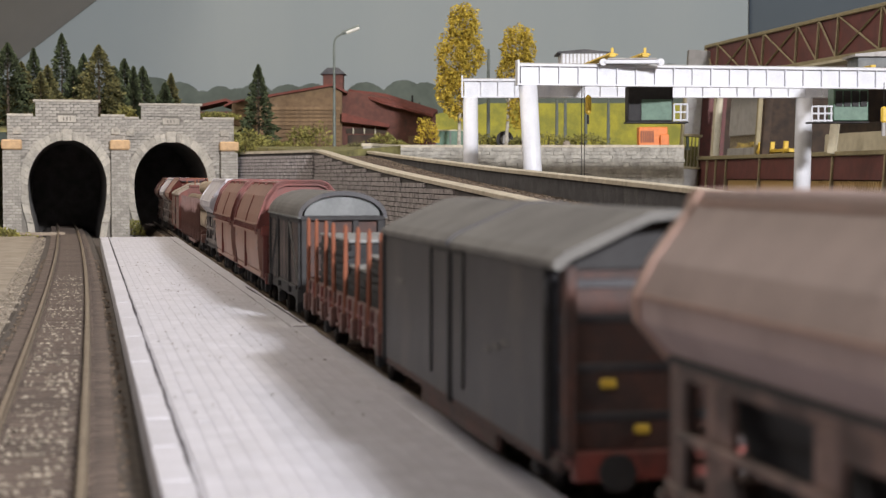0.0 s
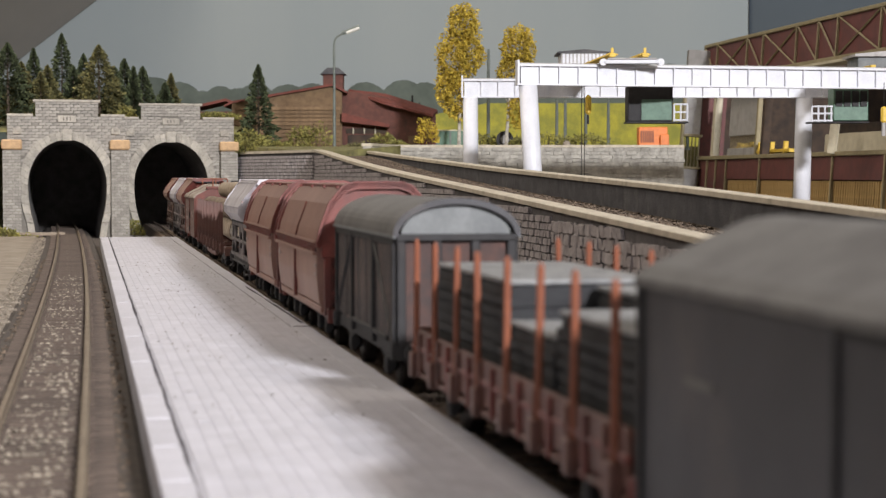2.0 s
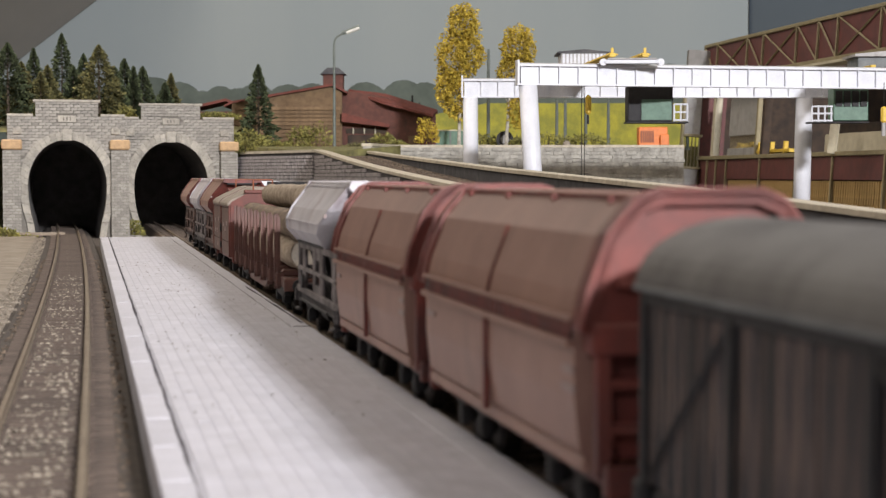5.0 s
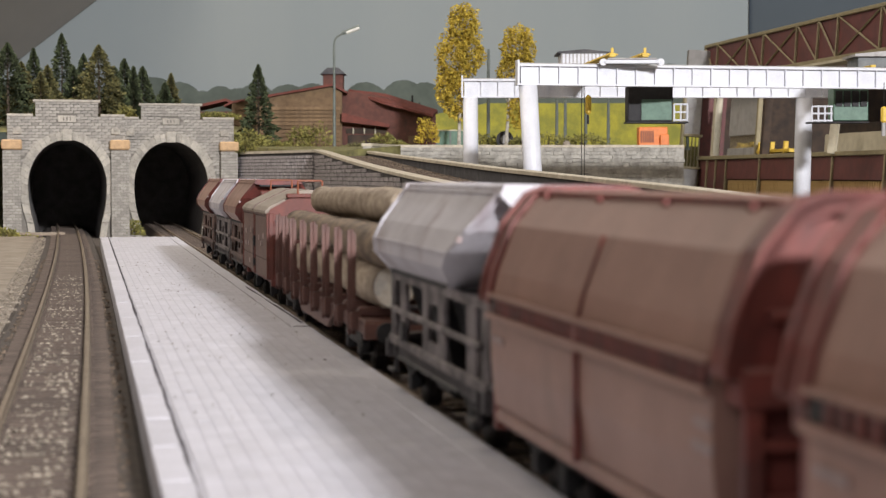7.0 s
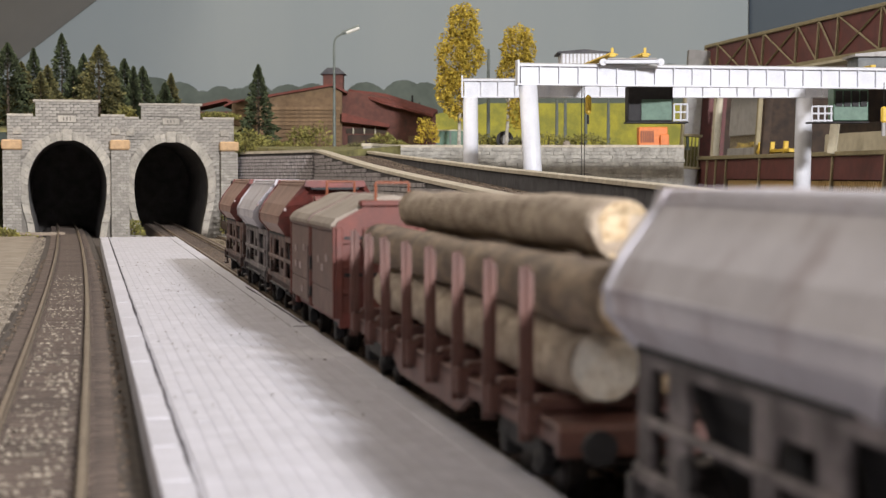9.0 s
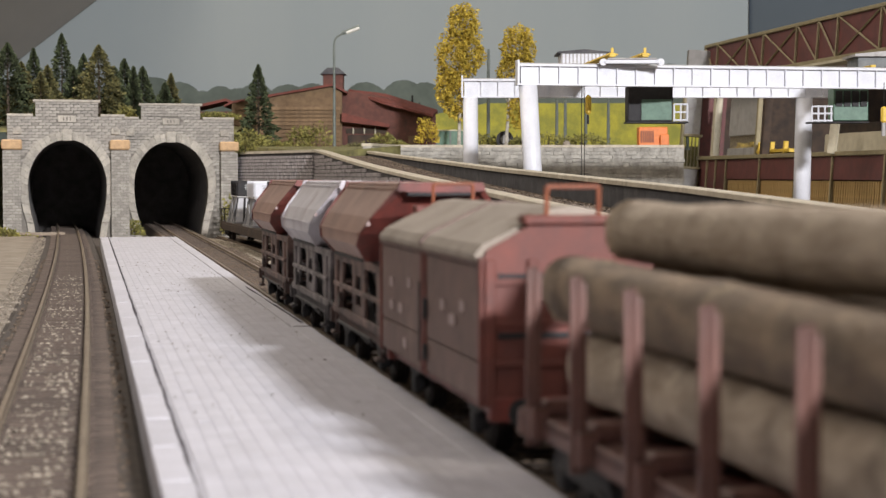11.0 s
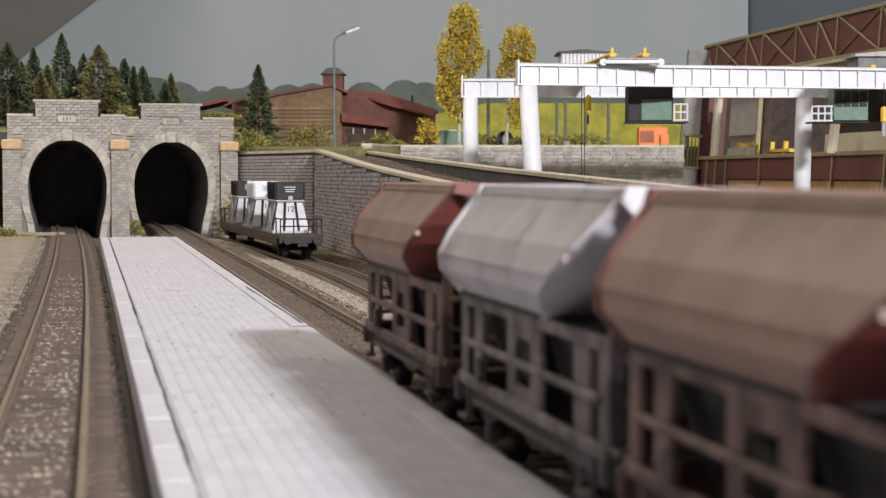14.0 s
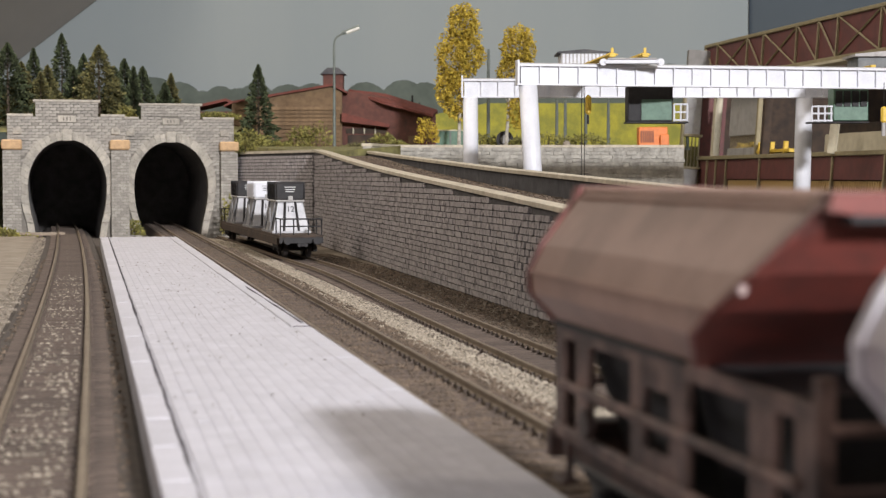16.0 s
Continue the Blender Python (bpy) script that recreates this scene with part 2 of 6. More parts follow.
def part(name, bm, material, parent=None, label=""):
    """Links a bmesh, drawn in millimetres, as one mesh object under a thing or a part."""
    bm.transform(Matrix.Scale(MM, 4))
    bmesh.ops.recalc_face_normals(bm, faces=bm.faces[:])
    me = bpy.data.meshes.new(name)
    bm.to_mesh(me)
    bm.free()
    me.materials.append(material)
    ob = new(name, me)
    ob.parent = parent
    if label:
        tagged(ob, label)
    return ob


def thing(name, m, label, category, group="", kind=""):
    ob = new(name)
    ob.matrix_basis = m
    ob.empty_display_size = 0.01
    return tagged(ob, label, category, group, kind)


def at(x, y, z=0.0, rz=0.0):
    return pose(x * MM, y * MM, z * MM, 0, 0, rz)


def box(bm, x0, x1, y0, y1, z0, z1, bev=0.0):
    r = bmesh.ops.create_cube(bm, size=1.0)
    v = r["verts"]
    for q in v:
        q.co = Vector(((x0 + x1) / 2 + q.co.x * (x1 - x0), (y0 + y1) / 2 + q.co.y * (y1 - y0), (z0 + z1) / 2 + q.co.z * (z1 - z0)))
    if bev:
        e = list({k for q in v for k in q.link_edges})
        bmesh.ops.bevel(bm, geom=e, offset=bev, segments=1, affect="EDGES")
    return bm


def B(*args):
    return box(bmesh.new(), *args)


def rod(bm, a, b, r, seg=8, r2=None):
    a, b = Vector(a), Vector(b)
    d = b - a
    m = Matrix.Translation((a + b) / 2) @ d.to_track_quat("Z", "Y").to_matrix().to_4x4()
    bmesh.ops.create_cone(bm, cap_ends=True, segments=seg, radius1=r, radius2=r if r2 is None else r2, depth=d.length, matrix=m)
    return bm


def prism(bm, prof, y0, y1):
    """A closed outline (x, z) drawn out along y."""
    a = [bm.verts.new((x, y0, z)) for x, z in prof]
    b = [bm.verts.new((x, y1, z)) for x, z in prof]
    n = len(prof)
    for i in range(n):
        bm.faces.new((a[i], a[(i + 1) % n], b[(i + 1) % n], b[i]))
    bm.faces.new(a[::-1])
    bm.faces.new(b)
    return bm


def sweep(bm, prof, path):
    """A closed outline (side, up) carried along a path of (x, y, z)."""
    rings = []
    for i, q in enumerate(path):
        a, b = path[max(i - 1, 0)], path[min(i + 1, len(path) - 1)]
        t = Vector((b[0] - a[0], b[1] - a[1], 0)).normalized()
        s = Vector((t.y, -t.x, 0))
        rings.append([bm.verts.new((q[0] + s.x * u, q[1] + s.y * u, q[2] + w)) for u, w in prof])
    n = len(prof)
    for r0, r1 in zip(rings, rings[1:]):
        for i in range(n):
            bm.faces.new((r0[i], r0[(i + 1) % n], r1[(i + 1) % n], r1[i]))
    bm.faces.new(rings[0][::-1])
    bm.faces.new(rings[-1])
    return bm


def shared(name, me, m, parent, material=None):
    """One more object on a mesh that alike pieces share."""
    ob = new(name, me)
    ob.parent = parent
    ob.matrix_basis = m
    return ob


def boxes_mesh(items):
    """One bmesh of many boxes: centre, size, turn about z in radians."""
    bm = bmesh.new()
    for (cx, cy, cz), (sx, sy, sz), a in items:
        c, s = math.cos(a), math.sin(a)
        v = []
        for ux, uy, uz in ((-1, -1, -1), (1, -1, -1), (1, 1, -1), (-1, 1, -1), (-1, -1, 1), (1, -1, 1), (1, 1, 1), (-1, 1, 1)):
            x, y, z = ux * sx / 2, uy * sy / 2, uz * sz / 2
            v.append(bm.verts.new((cx + x * c - y * s, cy + x * s + y * c, cz + z)))
        for f in ((0, 3, 2, 1), (4, 5, 6, 7), (0, 1, 5, 4), (1, 2, 6, 5), (2, 3, 7, 6), (3, 0, 4, 7)):
            bm.faces.new([v[i] for i in f])
    return bm


# ---- lines of the plan, in millimetres: x across, y away from the eye ----


def track_1(y):
    return -12.88 - 0.19802 * y - 9.725e-6 * y * y


def track_2(y):
    return 80.97 - 0.20207 * y - 3.789e-6 * y * y


def track_3(y):
    if y <= 900:
        return 141.2 - 0.22174 * y + 2.118e-5 * y * y
    k = min(y, 1135) - 900
    return -41.2 - 0.1836 * k - 1.57e-4 * k * k - 0.237 * max(y - 1135, 0)


def slope(f, y):
    return (f(y + 1) - f(y - 1)) / 2


def wall_a(y):
    return 37.9 - 0.1954 * (y - 727)


def wall_b(y):
    return wall_a(y) + 56


SEE_A = ((-200, 9), (394, 26.6), (634, 36), (870, 45), (1000, 49.8), (1120, 54.6), (1230, 59.6), (1350, 65.8), (1440, 70.8), (1500, 73.5), (1700, 82))
SEE_B = ((-200, 20), (517, 39), (707, 45.8), (1053, 55.5), (1410, 67.5), (1566, 73), (1700, 80))


def along(table, y):
    for (a, za), (b, zb) in zip(table, table[1:]):
        if y <= b:
            return za + (zb - za) * (y - a) / (b - a)
    return table[-1][1]

# ---- unseen room shell added round the layout; dark grey limits its bounce light ----
ob = part("floor", B(-3000, 3000, -2500, 3200, -1000, -960), M_ROOM)
tagged(ob, "plain unseen floor of the layout room", "floor", kind="structure")
for nm, dims in (("wall_south", (-3000, 3000, -2560, -2500, -960, 1600)), ("wall_west", (-3060, -3000, -2500, 3200, -960, 1600)),
                 ("wall_east", (3000, 3060, -2500, 3200, -960, 1600)), ("wall_north", (-3000, 3000, 3200, 3260, -960, 1600))):
    tagged(part(nm, B(*dims), M_ROOM), "plain dark unseen room wall", "wall", kind="structure")
tagged(part("ceiling", B(-3060, 3060, -2560, 3260, 1600, 1650), M_ROOM), "plain dark unseen room ceiling", "ceiling", kind="structure")

# painted sky boards
tagged(part("backdrop", B(-1500, 430, 2400, 2412, -300, 900), M_SKY), "painted grey-blue sky backdrop board", "backdrop", kind="structure")
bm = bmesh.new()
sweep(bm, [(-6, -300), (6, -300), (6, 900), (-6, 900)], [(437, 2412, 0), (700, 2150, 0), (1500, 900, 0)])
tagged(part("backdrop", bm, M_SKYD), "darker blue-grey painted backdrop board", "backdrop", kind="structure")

# sloped ceiling over the far corner
bm = bmesh.new()
E0 = [(-316, 2396, 428), (-748, 2396, 99), (-1100, 1900, 98), (-680, 1900, 418)]
a = [bm.verts.new((x, y, z)) for x, y, z in E0]
b = [bm.verts.new((x - 3, y + 6, z + 4)) for x, y, z in E0]
bm.faces.new(a)
bm.faces.new(b[::-1])
for i in range(4):
    bm.faces.new((a[i], b[i], b[(i + 1) % 4], a[(i + 1) % 4]))
tagged(part("ceiling", bm, M_CEIL), "pale grey sloped ceiling above the wooded hill", "ceiling", kind="structure")

# ---- ground ----
tagged(part("ground", B(-1500, 1500, -600, 2400, -60, -10), M_GROUND), "brown earth ground of the model layout", "ground", kind="structure")
# upper terrain at the height of the portals
bm = bmesh.new()
prism(bm, [(-1400, -10), (1200, -10), (1200, 78), (-1400, 96)], 1960, 2400)
tagged(part("ground", bm, M_GRASS), "dry grassy upper ground behind the portals", "ground", kind="structure")
bm = bmesh.new()
poly = [(-192, 1652), (-106, 1508), (-40, 1604), (-46, 1664), (60, 1672), (232, 1672), (232, 1960), (-286, 1960), (-240, 1760), (-196, 1660)]
a = [bm.verts.new((x, y, -10)) for x, y in poly]
b = [bm.verts.new((x, y, 71 if y < 1600 else 79)) for x, y in poly]
bm.faces.new(a)
bm.faces.new(b)
for i in range(len(poly)):
    k = (i + 1) % len(poly)
    bm.faces.new((a[i], a[k], b[k], b[i]))
tagged(part("ground", bm, M_GRASS), "grassy terrace with scrub above the retaining walls", "ground", kind="structure")
# hill over the tunnels
bm = bmesh.new()
HX, HY = 26, 12
grid = []
for j in range(HY + 1):
    row = []
    for i in range(HX + 1):
        x, y = -1000 + 790 * i / HX, 1640 + 330 * j / HY
        z = 97 + 26 * (j / HY) ** 0.7 + 5 * noise.noise((x * 0.02, y * 0.02, 0)) - 12 * (i / HX) ** 3
        row.append(bm.verts.new((x, y, z)))
    grid.append(row)
for j in range(HY):
    for i in range(HX):
        bm.faces.new((grid[j][i], grid[j][i + 1], grid[j + 1][i + 1], grid[j + 1][i]))
tagged(part("ground", bm, M_GRASS), "dark grassy wooded hill over the tunnels", "ground", kind="structure")
# rape field slope painted yellow green
bm = bmesh.new()
prism(bm, [(-80, 60), (640, 60), (640, 148), (300, 150), (60, 150), (-80, 120)], 2330, 2396)
field = tagged(part("backdrop", bm, M_FIELD), "yellow flowering rape field slope in the distance", "field", kind="structure")
bm = bmesh.new()
random.seed(21)
CROWNS = []
u = -780.0
while u < 440:
    r = random.uniform(20, 36)
    CROWNS.append((u, random.uniform(141, 153) - (6 if -250 < u < -215 else 0), r))
    u += r * random.uniform(0.75, 1.15)
CROWNS += [(318, 176, 30), (348, 168, 26)]


def tree_line(x):
    z = max([150] + [c + 1.05 * math.sqrt(r * r - (x - a) ** 2) for a, c, r in CROWNS if abs(x - a) < r])
    return z + 1.6 * noise.noise((x * 0.21, 7, 3)) + 0.9 * noise.noise((x * 0.6, 2, 9))


pts = [(-760, 60)] + [(-760 + 3 * i, tree_line(-760 + 3 * i)) for i in range(397)] + [(431, 60)]
prism(bm, pts, 2385, 2398)
tagged(part("backdrop", bm, M_HAZE), "hazy far tree line painted on the backdrop", "backdrop", kind="structure")


def strip(name, f, y0, y1, prof, z, material, label, category, kind="structure", step=40):
    n = max(2, int((y1 - y0) / step))
    path = [(f(y0 + (y1 - y0) * i / n), y0 + (y1 - y0) * i / n, z(y0 + (y1 - y0) * i / n) if callable(z) else z) for i in range(n + 1)]
    return tagged(part(name, sweep(bmesh.new(), prof, path), material), label, category, kind=kind)


# roadbeds
strip("ballast_bed", track_1, -250, 1830, [(-25, -10), (-19, -4.2), (19, -4.2), (25, -10)], 0, M_DARKBED, "brown ballast bed under the outer track", "ballast")
strip("ballast_bed", track_2, -250, 1900, [(-22, -10), (-18, -2.95), (18, -2.95), (24, -10)], 0, M_BALLAST, "brown ballast bed under the train's track", "ballast")
strip("ballast_bed", track_3, -250, 1620, [(-20, -10), (-17, -9.4), (17, -9.4), (20, -10)], 0, M_DARKBED, "thin dark ballast under the siding", "ballast")
strip("ground", lambda y: track_1(y) + 26, -250, 1530, [(-9, -10), (-8, -6), (9, -6), (9, -10)], 0, M_DARKBED, "dark gravel between track and platform", "ground")
strip("ground", lambda y: track_1(y) - 60, 300, 1500, [(-60, -10), (-60, -2.5), (30, -2.5), (38, -9)], 0, M_SAND, "sandy ground beside the outer track", "ground")

# ---- tracks ----
RAIL = [(-1.1, -2.3), (1.1, -2.3), (1.1, -1.9), (0.4, -1.6), (0.4, -0.7), (0.55, -0.6), (0.55, 0), (-0.55, 0), (-0.55, -0.6), (-0.4, -0.7), (-0.4, -1.6), (-1.1, -1.9)]
me_sleeper = None


def track(f, y0, y1, z, label, yfine):
    """Two rails on sleepers; the sleepers nearest the eye are pieces of their own."""
    global me_sleeper
    t = thing("railway_track", at(0, 0, z), label, "railway track", "tracks", "structure")
    n = int((y1 - y0) / 30)
    for side in (-8.8, 8.8):
        path = [(f(y0 + (y1 - y0) * i / n), y0 + (y1 - y0) * i / n, 0) for i in range(n + 1)]
        part("rail", sweep(bmesh.new(), [(u + side, w) for u, w in RAIL], path), M_RAIL, t)
    items, y = [], y0 + 5
    chairs = []
    while y < y1:
        a = math.atan(-slope(f, y))
        x = f(y)
        if yfine[0] < y < yfine[1]:
            if me_sleeper is None:
                ob = part("sleeper", B(-15, 15, -1.3, 1.3, -4.6, -2.3, 0.25), M_SLEEPER, t)
                me_sleeper = ob.data
                ob.matrix_basis = at(x, y, random.uniform(-0.15, 0.1), math.degrees(a))
            else:
                shared("sleeper", me_sleeper, at(x, y, random.uniform(-0.15, 0.1), math.degrees(a)), t)
        else:
            items.append(((x, y, -3.1), (30, 2.6, 1.6), a))
        for side in (-8.8, 8.8):
            for k in (-1.5, 1.5):
                u = side + k
                chairs.append(((x + u * math.cos(a), y + u * math.sin(a), -1.95), (1.1, 1.9, 0.9), a))
        y += 7.6
    part("fastenings", boxes_mesh(chairs), M_SLEEPER, t)
    if items:
        tagged(part("sleepers", boxes_mesh(items), M_SLEEPER, t), kind="stuff")
    return t


track(track_1, -200, 1820, 0, "curving rusty track on brown sleepers beside the platform", (150, 1540))
track(track_2, -200, 1890, 0, "rusty track with brown sleepers along the platform edge", (250, 1600))
track(track_3, -200, 1610, -6, "weathered siding track at the foot of the wall", (380, 1150))


# branch line leaving to the side in front of the portal
t = thing("railway_track", at(0, 0, 0), "rusty branch track curving away from the portal", "railway track", "tracks", "structure")
for side in (-8.8, 8.8):
    path = [(track_1(1530) - 20 - u, 1500 - u * 0.42 - u * u * 0.0009 + side, 0) for u in range(-20, 420, 20)]
    part("rail", sweep(bmesh.new(), [(q * 1.0, w) for q, w in RAIL], path), M_RAIL, t)
part("sleepers", boxes_mesh([((track_1(1530) - 20 - u, 1500 - u * 0.42 - u * u * 0.0009, -3.1), (3.1, 30, 1.6), 0.4) for u in range(0, 400, 8)]), M_SLEEPER, t)
bm = sweep(bmesh.new(), [(-22, -10), (-18, -3.7), (18, -3.7), (22, -10)], [(track_1(1530) - 20 - u, 1500 - u * 0.42 - u * u * 0.0009, 0) for u in range(0, 420, 20)])
tagged(part("ballast_bed", bm, M_BALLAST), "brown ballast under the branch track", "ballast", kind="structure")

# ---- platform ----


def plat(u, v):
    """Across u and along v of the platform, to the plan."""
    a = math.radians(11.9)
    return (41.4 + u * math.cos(a) - v * math.sin(a), u * math.sin(a) + v * math.cos(a))


platform = thing("platform", at(41.4, 0, 0, 11.9), "whitewashed paved station platform with cracked edge", "platform", kind="structure")
part("body", B(-29.6, 29.6, -300, 1368, -10, 1.8), M_JOINT, platform)

# ---- portals ----


def arch(w, top, n=26):
    """Half-open horseshoe outline (x, z) from the foot on one side to the other."""
    mid, foot = top * 0.5, w * 0.40
    pts = []
    for i in range(n + 1):
        a = math.radians(-38 + (180 + 76) * i / n)
        x = w / 2 * math.cos(a)
        z = mid + (top - mid) * math.sin(a) if a > 0 and a < math.pi else mid + mid * 1.62 * math.sin(a)
        pts.append((x, max(z, -10)))
    pts[0], pts[-1] = (pts[0][0], -10), (pts[-1][0], -10)
    return pts[::-1]


def portal(m, x0, x1, label, sides):
    t = thing("tunnel_portal", m, label, "tunnel portal", "tunnel portals", "structure")
    inner, outer = arch(70, 83, 34), arch(85, 91, 34)
    # wall with a real opening, as a strip from the outline outwards
    TOP = 104
    rim = []
    for x, z in inner:
        if z < 20:
            rim.append((x0 if x < 0 else x1, z))
        else:
            k = (z - 20) / 63
            ex = x * 3
            rim.append((max(x0, min(x1, ex)), min(TOP, z * 1.0) if abs(ex) > max(abs(x0), x1) and z < 70 else TOP))
    bm = bmesh.new()
    fr = [[bm.verts.new((x, y, z)) for x, z in inner] for y in (0, 14)]
    orim = [[bm.verts.new((x, y, z)) for x, z in rim] for y in (0, 14)]
    n = len(inner)
    for i in range(n - 1):
        bm.faces.new((fr[0][i], fr[0][i + 1], orim[0][i + 1], orim[0][i]))
        bm.faces.new((fr[1][i + 1], fr[1][i], orim[1][i], orim[1][i + 1]))
        bm.faces.new((fr[0][i + 1], fr[0][i], fr[1][i], fr[1][i + 1]))
        bm.faces.new((orim[0][i], orim[0][i + 1], orim[1][i + 1], orim[1][i]))
    part("wall", bm, M_MORTAR, t)
    part("parapet", B(-28, 28, 0.4, 13.6, 104, 117), M_MORTAR, t)
    for a, b, z in ((-30, 30, 117), (x0, -30, 104), (30, x1, 104)):
        part("coping", B(a, b, -2.2, 15, z, z + 2.4, 0.5), M_VOUSS, t)
    # voussoirs
    for i in range(n - 1):
        q = [inner[i], inner[i + 1], outer[i + 1], outer[i]]
        cx, cz = sum(p[0] for p in q) / 4, sum(p[1] for p in q) / 4
        if cz < -6:
            continue
        bm = bmesh.new()
        prism(bm, [(cx + (x - cx) * 0.95, cz + (z - cz) * 0.95) for x, z in q], -2.6 - 0.5 * random.random(), 2)
        part("voussoir", bm, M_VOUSS, t)
    part("keystone", B(-4.5, 4.5, -3.6, 2, 82, 92.5, 0.6), M_VOUSS, t)
    # plaque and brackets
    part("plaque", B(-8, 8, -1.6, 1, 99, 105, 0.3), M_VOUSS, t)
    part("plaque_lettering", boxes_mesh([((-3 + 3 * k, -1.8, 102), (1.2, 0.5, 3), 0) for k in range(3)]), M_MORTAR, t)
    for x in (x0 + 9, x1 - 9):
        br = part("bracket", B(x - 4, x + 4, -3, 1, 88, 93, 0.5), M_VOUSS, t)
        part("bracket_boss", rod(bmesh.new(), (x + 1, -5, 92.5), (x + 1, 0, 92.5), 2.2, 10), M_VOUSS, br)
    # bricks
    k, pieces = 0, []
    z = -8.5
    while z < 116:
        wide = 6.2
        lo, hi = (x0, x1) if z < 103 else (-28, 28)
        x = lo + (0 if k % 2 else -wide / 2)
        while x < hi:
            a, b = max(x, lo) + 0.25, min(x + wide, hi) - 0.25
            c = (a + b) / 2
            r = math.hypot(c / 43.5, (z + 1.2 - 43) / 47.5)
            hole = (r < 1 and z > 30) or (abs(c) < 41 and z <= 30)
            if b - a > 1 and not hole and not (z > 97 and z < 106 and abs(c) < 9 and z < 105):
                pieces.append(((c, -0.35, z + 1.2), (b - a, 1.3 + 0.5 * random.random(), 2.35), 0))
            x += wide
        z += 2.75
        k += 1
    random.shuffle(pieces)
    mes = []
    for i in range(6):
        bm = boxes_mesh([((0, 0, 0), (5.7, 1.7, 2.35), 0)])
        for v in bm.verts:
            v.co += Vector((random.uniform(-0.25, 0.25), random.uniform(-0.3, 0.3), random.uniform(-0.15, 0.15)))
        ob = part("brick", bm, M_STONE, t)
        ob.matrix_basis = at(*pieces[i][0])
        mes.append(ob.data)
    full = [q for q in pieces[6:] if q[1][0] > 5.2][:280]
    for i, q in enumerate(full):
        shared("brick", mes[i % 6], at(*q[0]), t)
    keep = set(map(id, full)) | set(map(id, pieces[:6]))
    tagged(part("brickwork", boxes_mesh([q for q in pieces if id(q) not in keep]), M_STONE, t), kind="stuff")
    # buttresses with sandstone caps
    for x in sides:
        bt = part("buttress", B(x - 8, x + 8, -7, 0, -10, 74, 0.8), M_MORTAR, t)
        its = []
        for r in range(30):
            for c in range(4):
                off = 2.6 if r % 2 else 0
                a, b = max(x - 8, x - 8 + c * 5.5 - off), min(x + 8, x - 8 + c * 5.5 + 5.1 - off)
                if b - a > 1:
                    its.append((((a + b) / 2, -7.2, -8 + r * 2.75), (b - a, 1.4, 2.35), 0))
        part("bricks", boxes_mesh(its), M_STONE, bt)
        part("cap", B(x - 9, x + 9, -9, 0.5, 74, 83, 1.2), M_CAPSTONE, bt, "weathered orange sandstone cap")
    # bore
    bm = bmesh.new()
    rr = [[bm.verts.new((x * 1.02, y, z * 1.01)) for x, z in inner] for y in (14, 290)]
    for i in range(n - 1):
        bm.faces.new((rr[0][i], rr[0][i + 1], rr[1][i + 1], rr[1][i]))
    bm.faces.new(rr[1])
    part("bore", bm, M_BORE, t, "grey tunnel bore")
    return t


P1 = portal(at(track_1(1545), 1545, 0, 12.8), -53, 52, "grey stone single-track tunnel portal with arched opening", (-49, 47))
P2 = portal(at(track_2(1625) - 3, 1625, 0, 12.2), -47, 60, "grey stone tunnel portal over the train's track", (55,))

# ---- retaining walls of the ramp ----


def ramp_wall(name, f, table, y0, y1, thick, side, face, label):
    t = thing(name, at(0, 0, 0), label, "retaining wall", kind="structure")
    bm = bmesh.new()
    n = 40
    A = []
    for i in range(n + 1):
        y = y0 + (y1 - y0) * i / n
        x, z = f(y), along(table, y)
        A.append([bm.verts.new(c) for c in ((x, y, -10), (x + thick, y, -10), (x + thick, y, z - 2.2), (x, y, z - 2.2))])
    for p, q in zip(A, A[1:]):
        for i in range(4):
            k = (i + 1) % 4
            bm.faces.new((p[i], p[k], q[k], q[i]))
    bm.faces.new(A[0])
    bm.faces.new(A[-1][::-1])
    part("wall", bm, face, t)
    path = [(f(y0 + (y1 - y0) * i / n) + thick / 2, y0 + (y1 - y0) * i / n, along(table, y0 + (y1 - y0) * i / n)) for i in range(n + 1)]
    w = thick / 2 + 1.3
    part("coping", sweep(bmesh.new(), [(-w, -2.2), (w, -2.2), (w, -0.3), (w - 0.4, 0), (-w + 0.4, 0), (-w, -0.3)], path), M_COPING, t, "cream-painted wooden coping")
    return t


RW = ramp_wall("retaining_wall", wall_a, SEE_A, -200, 1500, 6, 1, M_WALLBASE, "grey coursed stone retaining wall beside the siding")
RB = ramp_wall("retaining_wall", wall_b, SEE_B, -200, 1580, 6, 1, M_WALLDARK, "smooth dark ramp wall with cream coping")
strip("road", lambda y: wall_a(y) + 31, -200, 1600, [(-25, -8), (-25, -7), (25, -7), (25, -8)], lambda y: along(SEE_A, y), M_BALLAST, "dark gravel ramp between the two walls", "ramp")
# wall turning into the portal and terrace walls
t = t_join = thing("retaining_wall", at(0, 0, 0), "grey stone wall joining the portal to the ramp", "retaining wall", kind="structure")
bm = sweep(bmesh.new(), [(-3, -10), (3, -10), (3, 71), (-3, 71)], [(wall_a(1500) + 3, 1500, 0), (-194, 1646, 0)])
part("wall", bm, M_WALLBASE, t)
bm = sweep(bmesh.new(), [(-4.5, 71), (4.5, 71), (4.5, 73.5), (-4.5, 73.5)], [(wall_a(1500) + 3, 1500, 0), (-194, 1646, 0)])
part("coping", bm, M_COPING, t)
t = t_pale = thing("retaining_wall", at(0, 0, 0), "pale stone terrace wall behind the crane yard", "retaining wall", kind="structure")
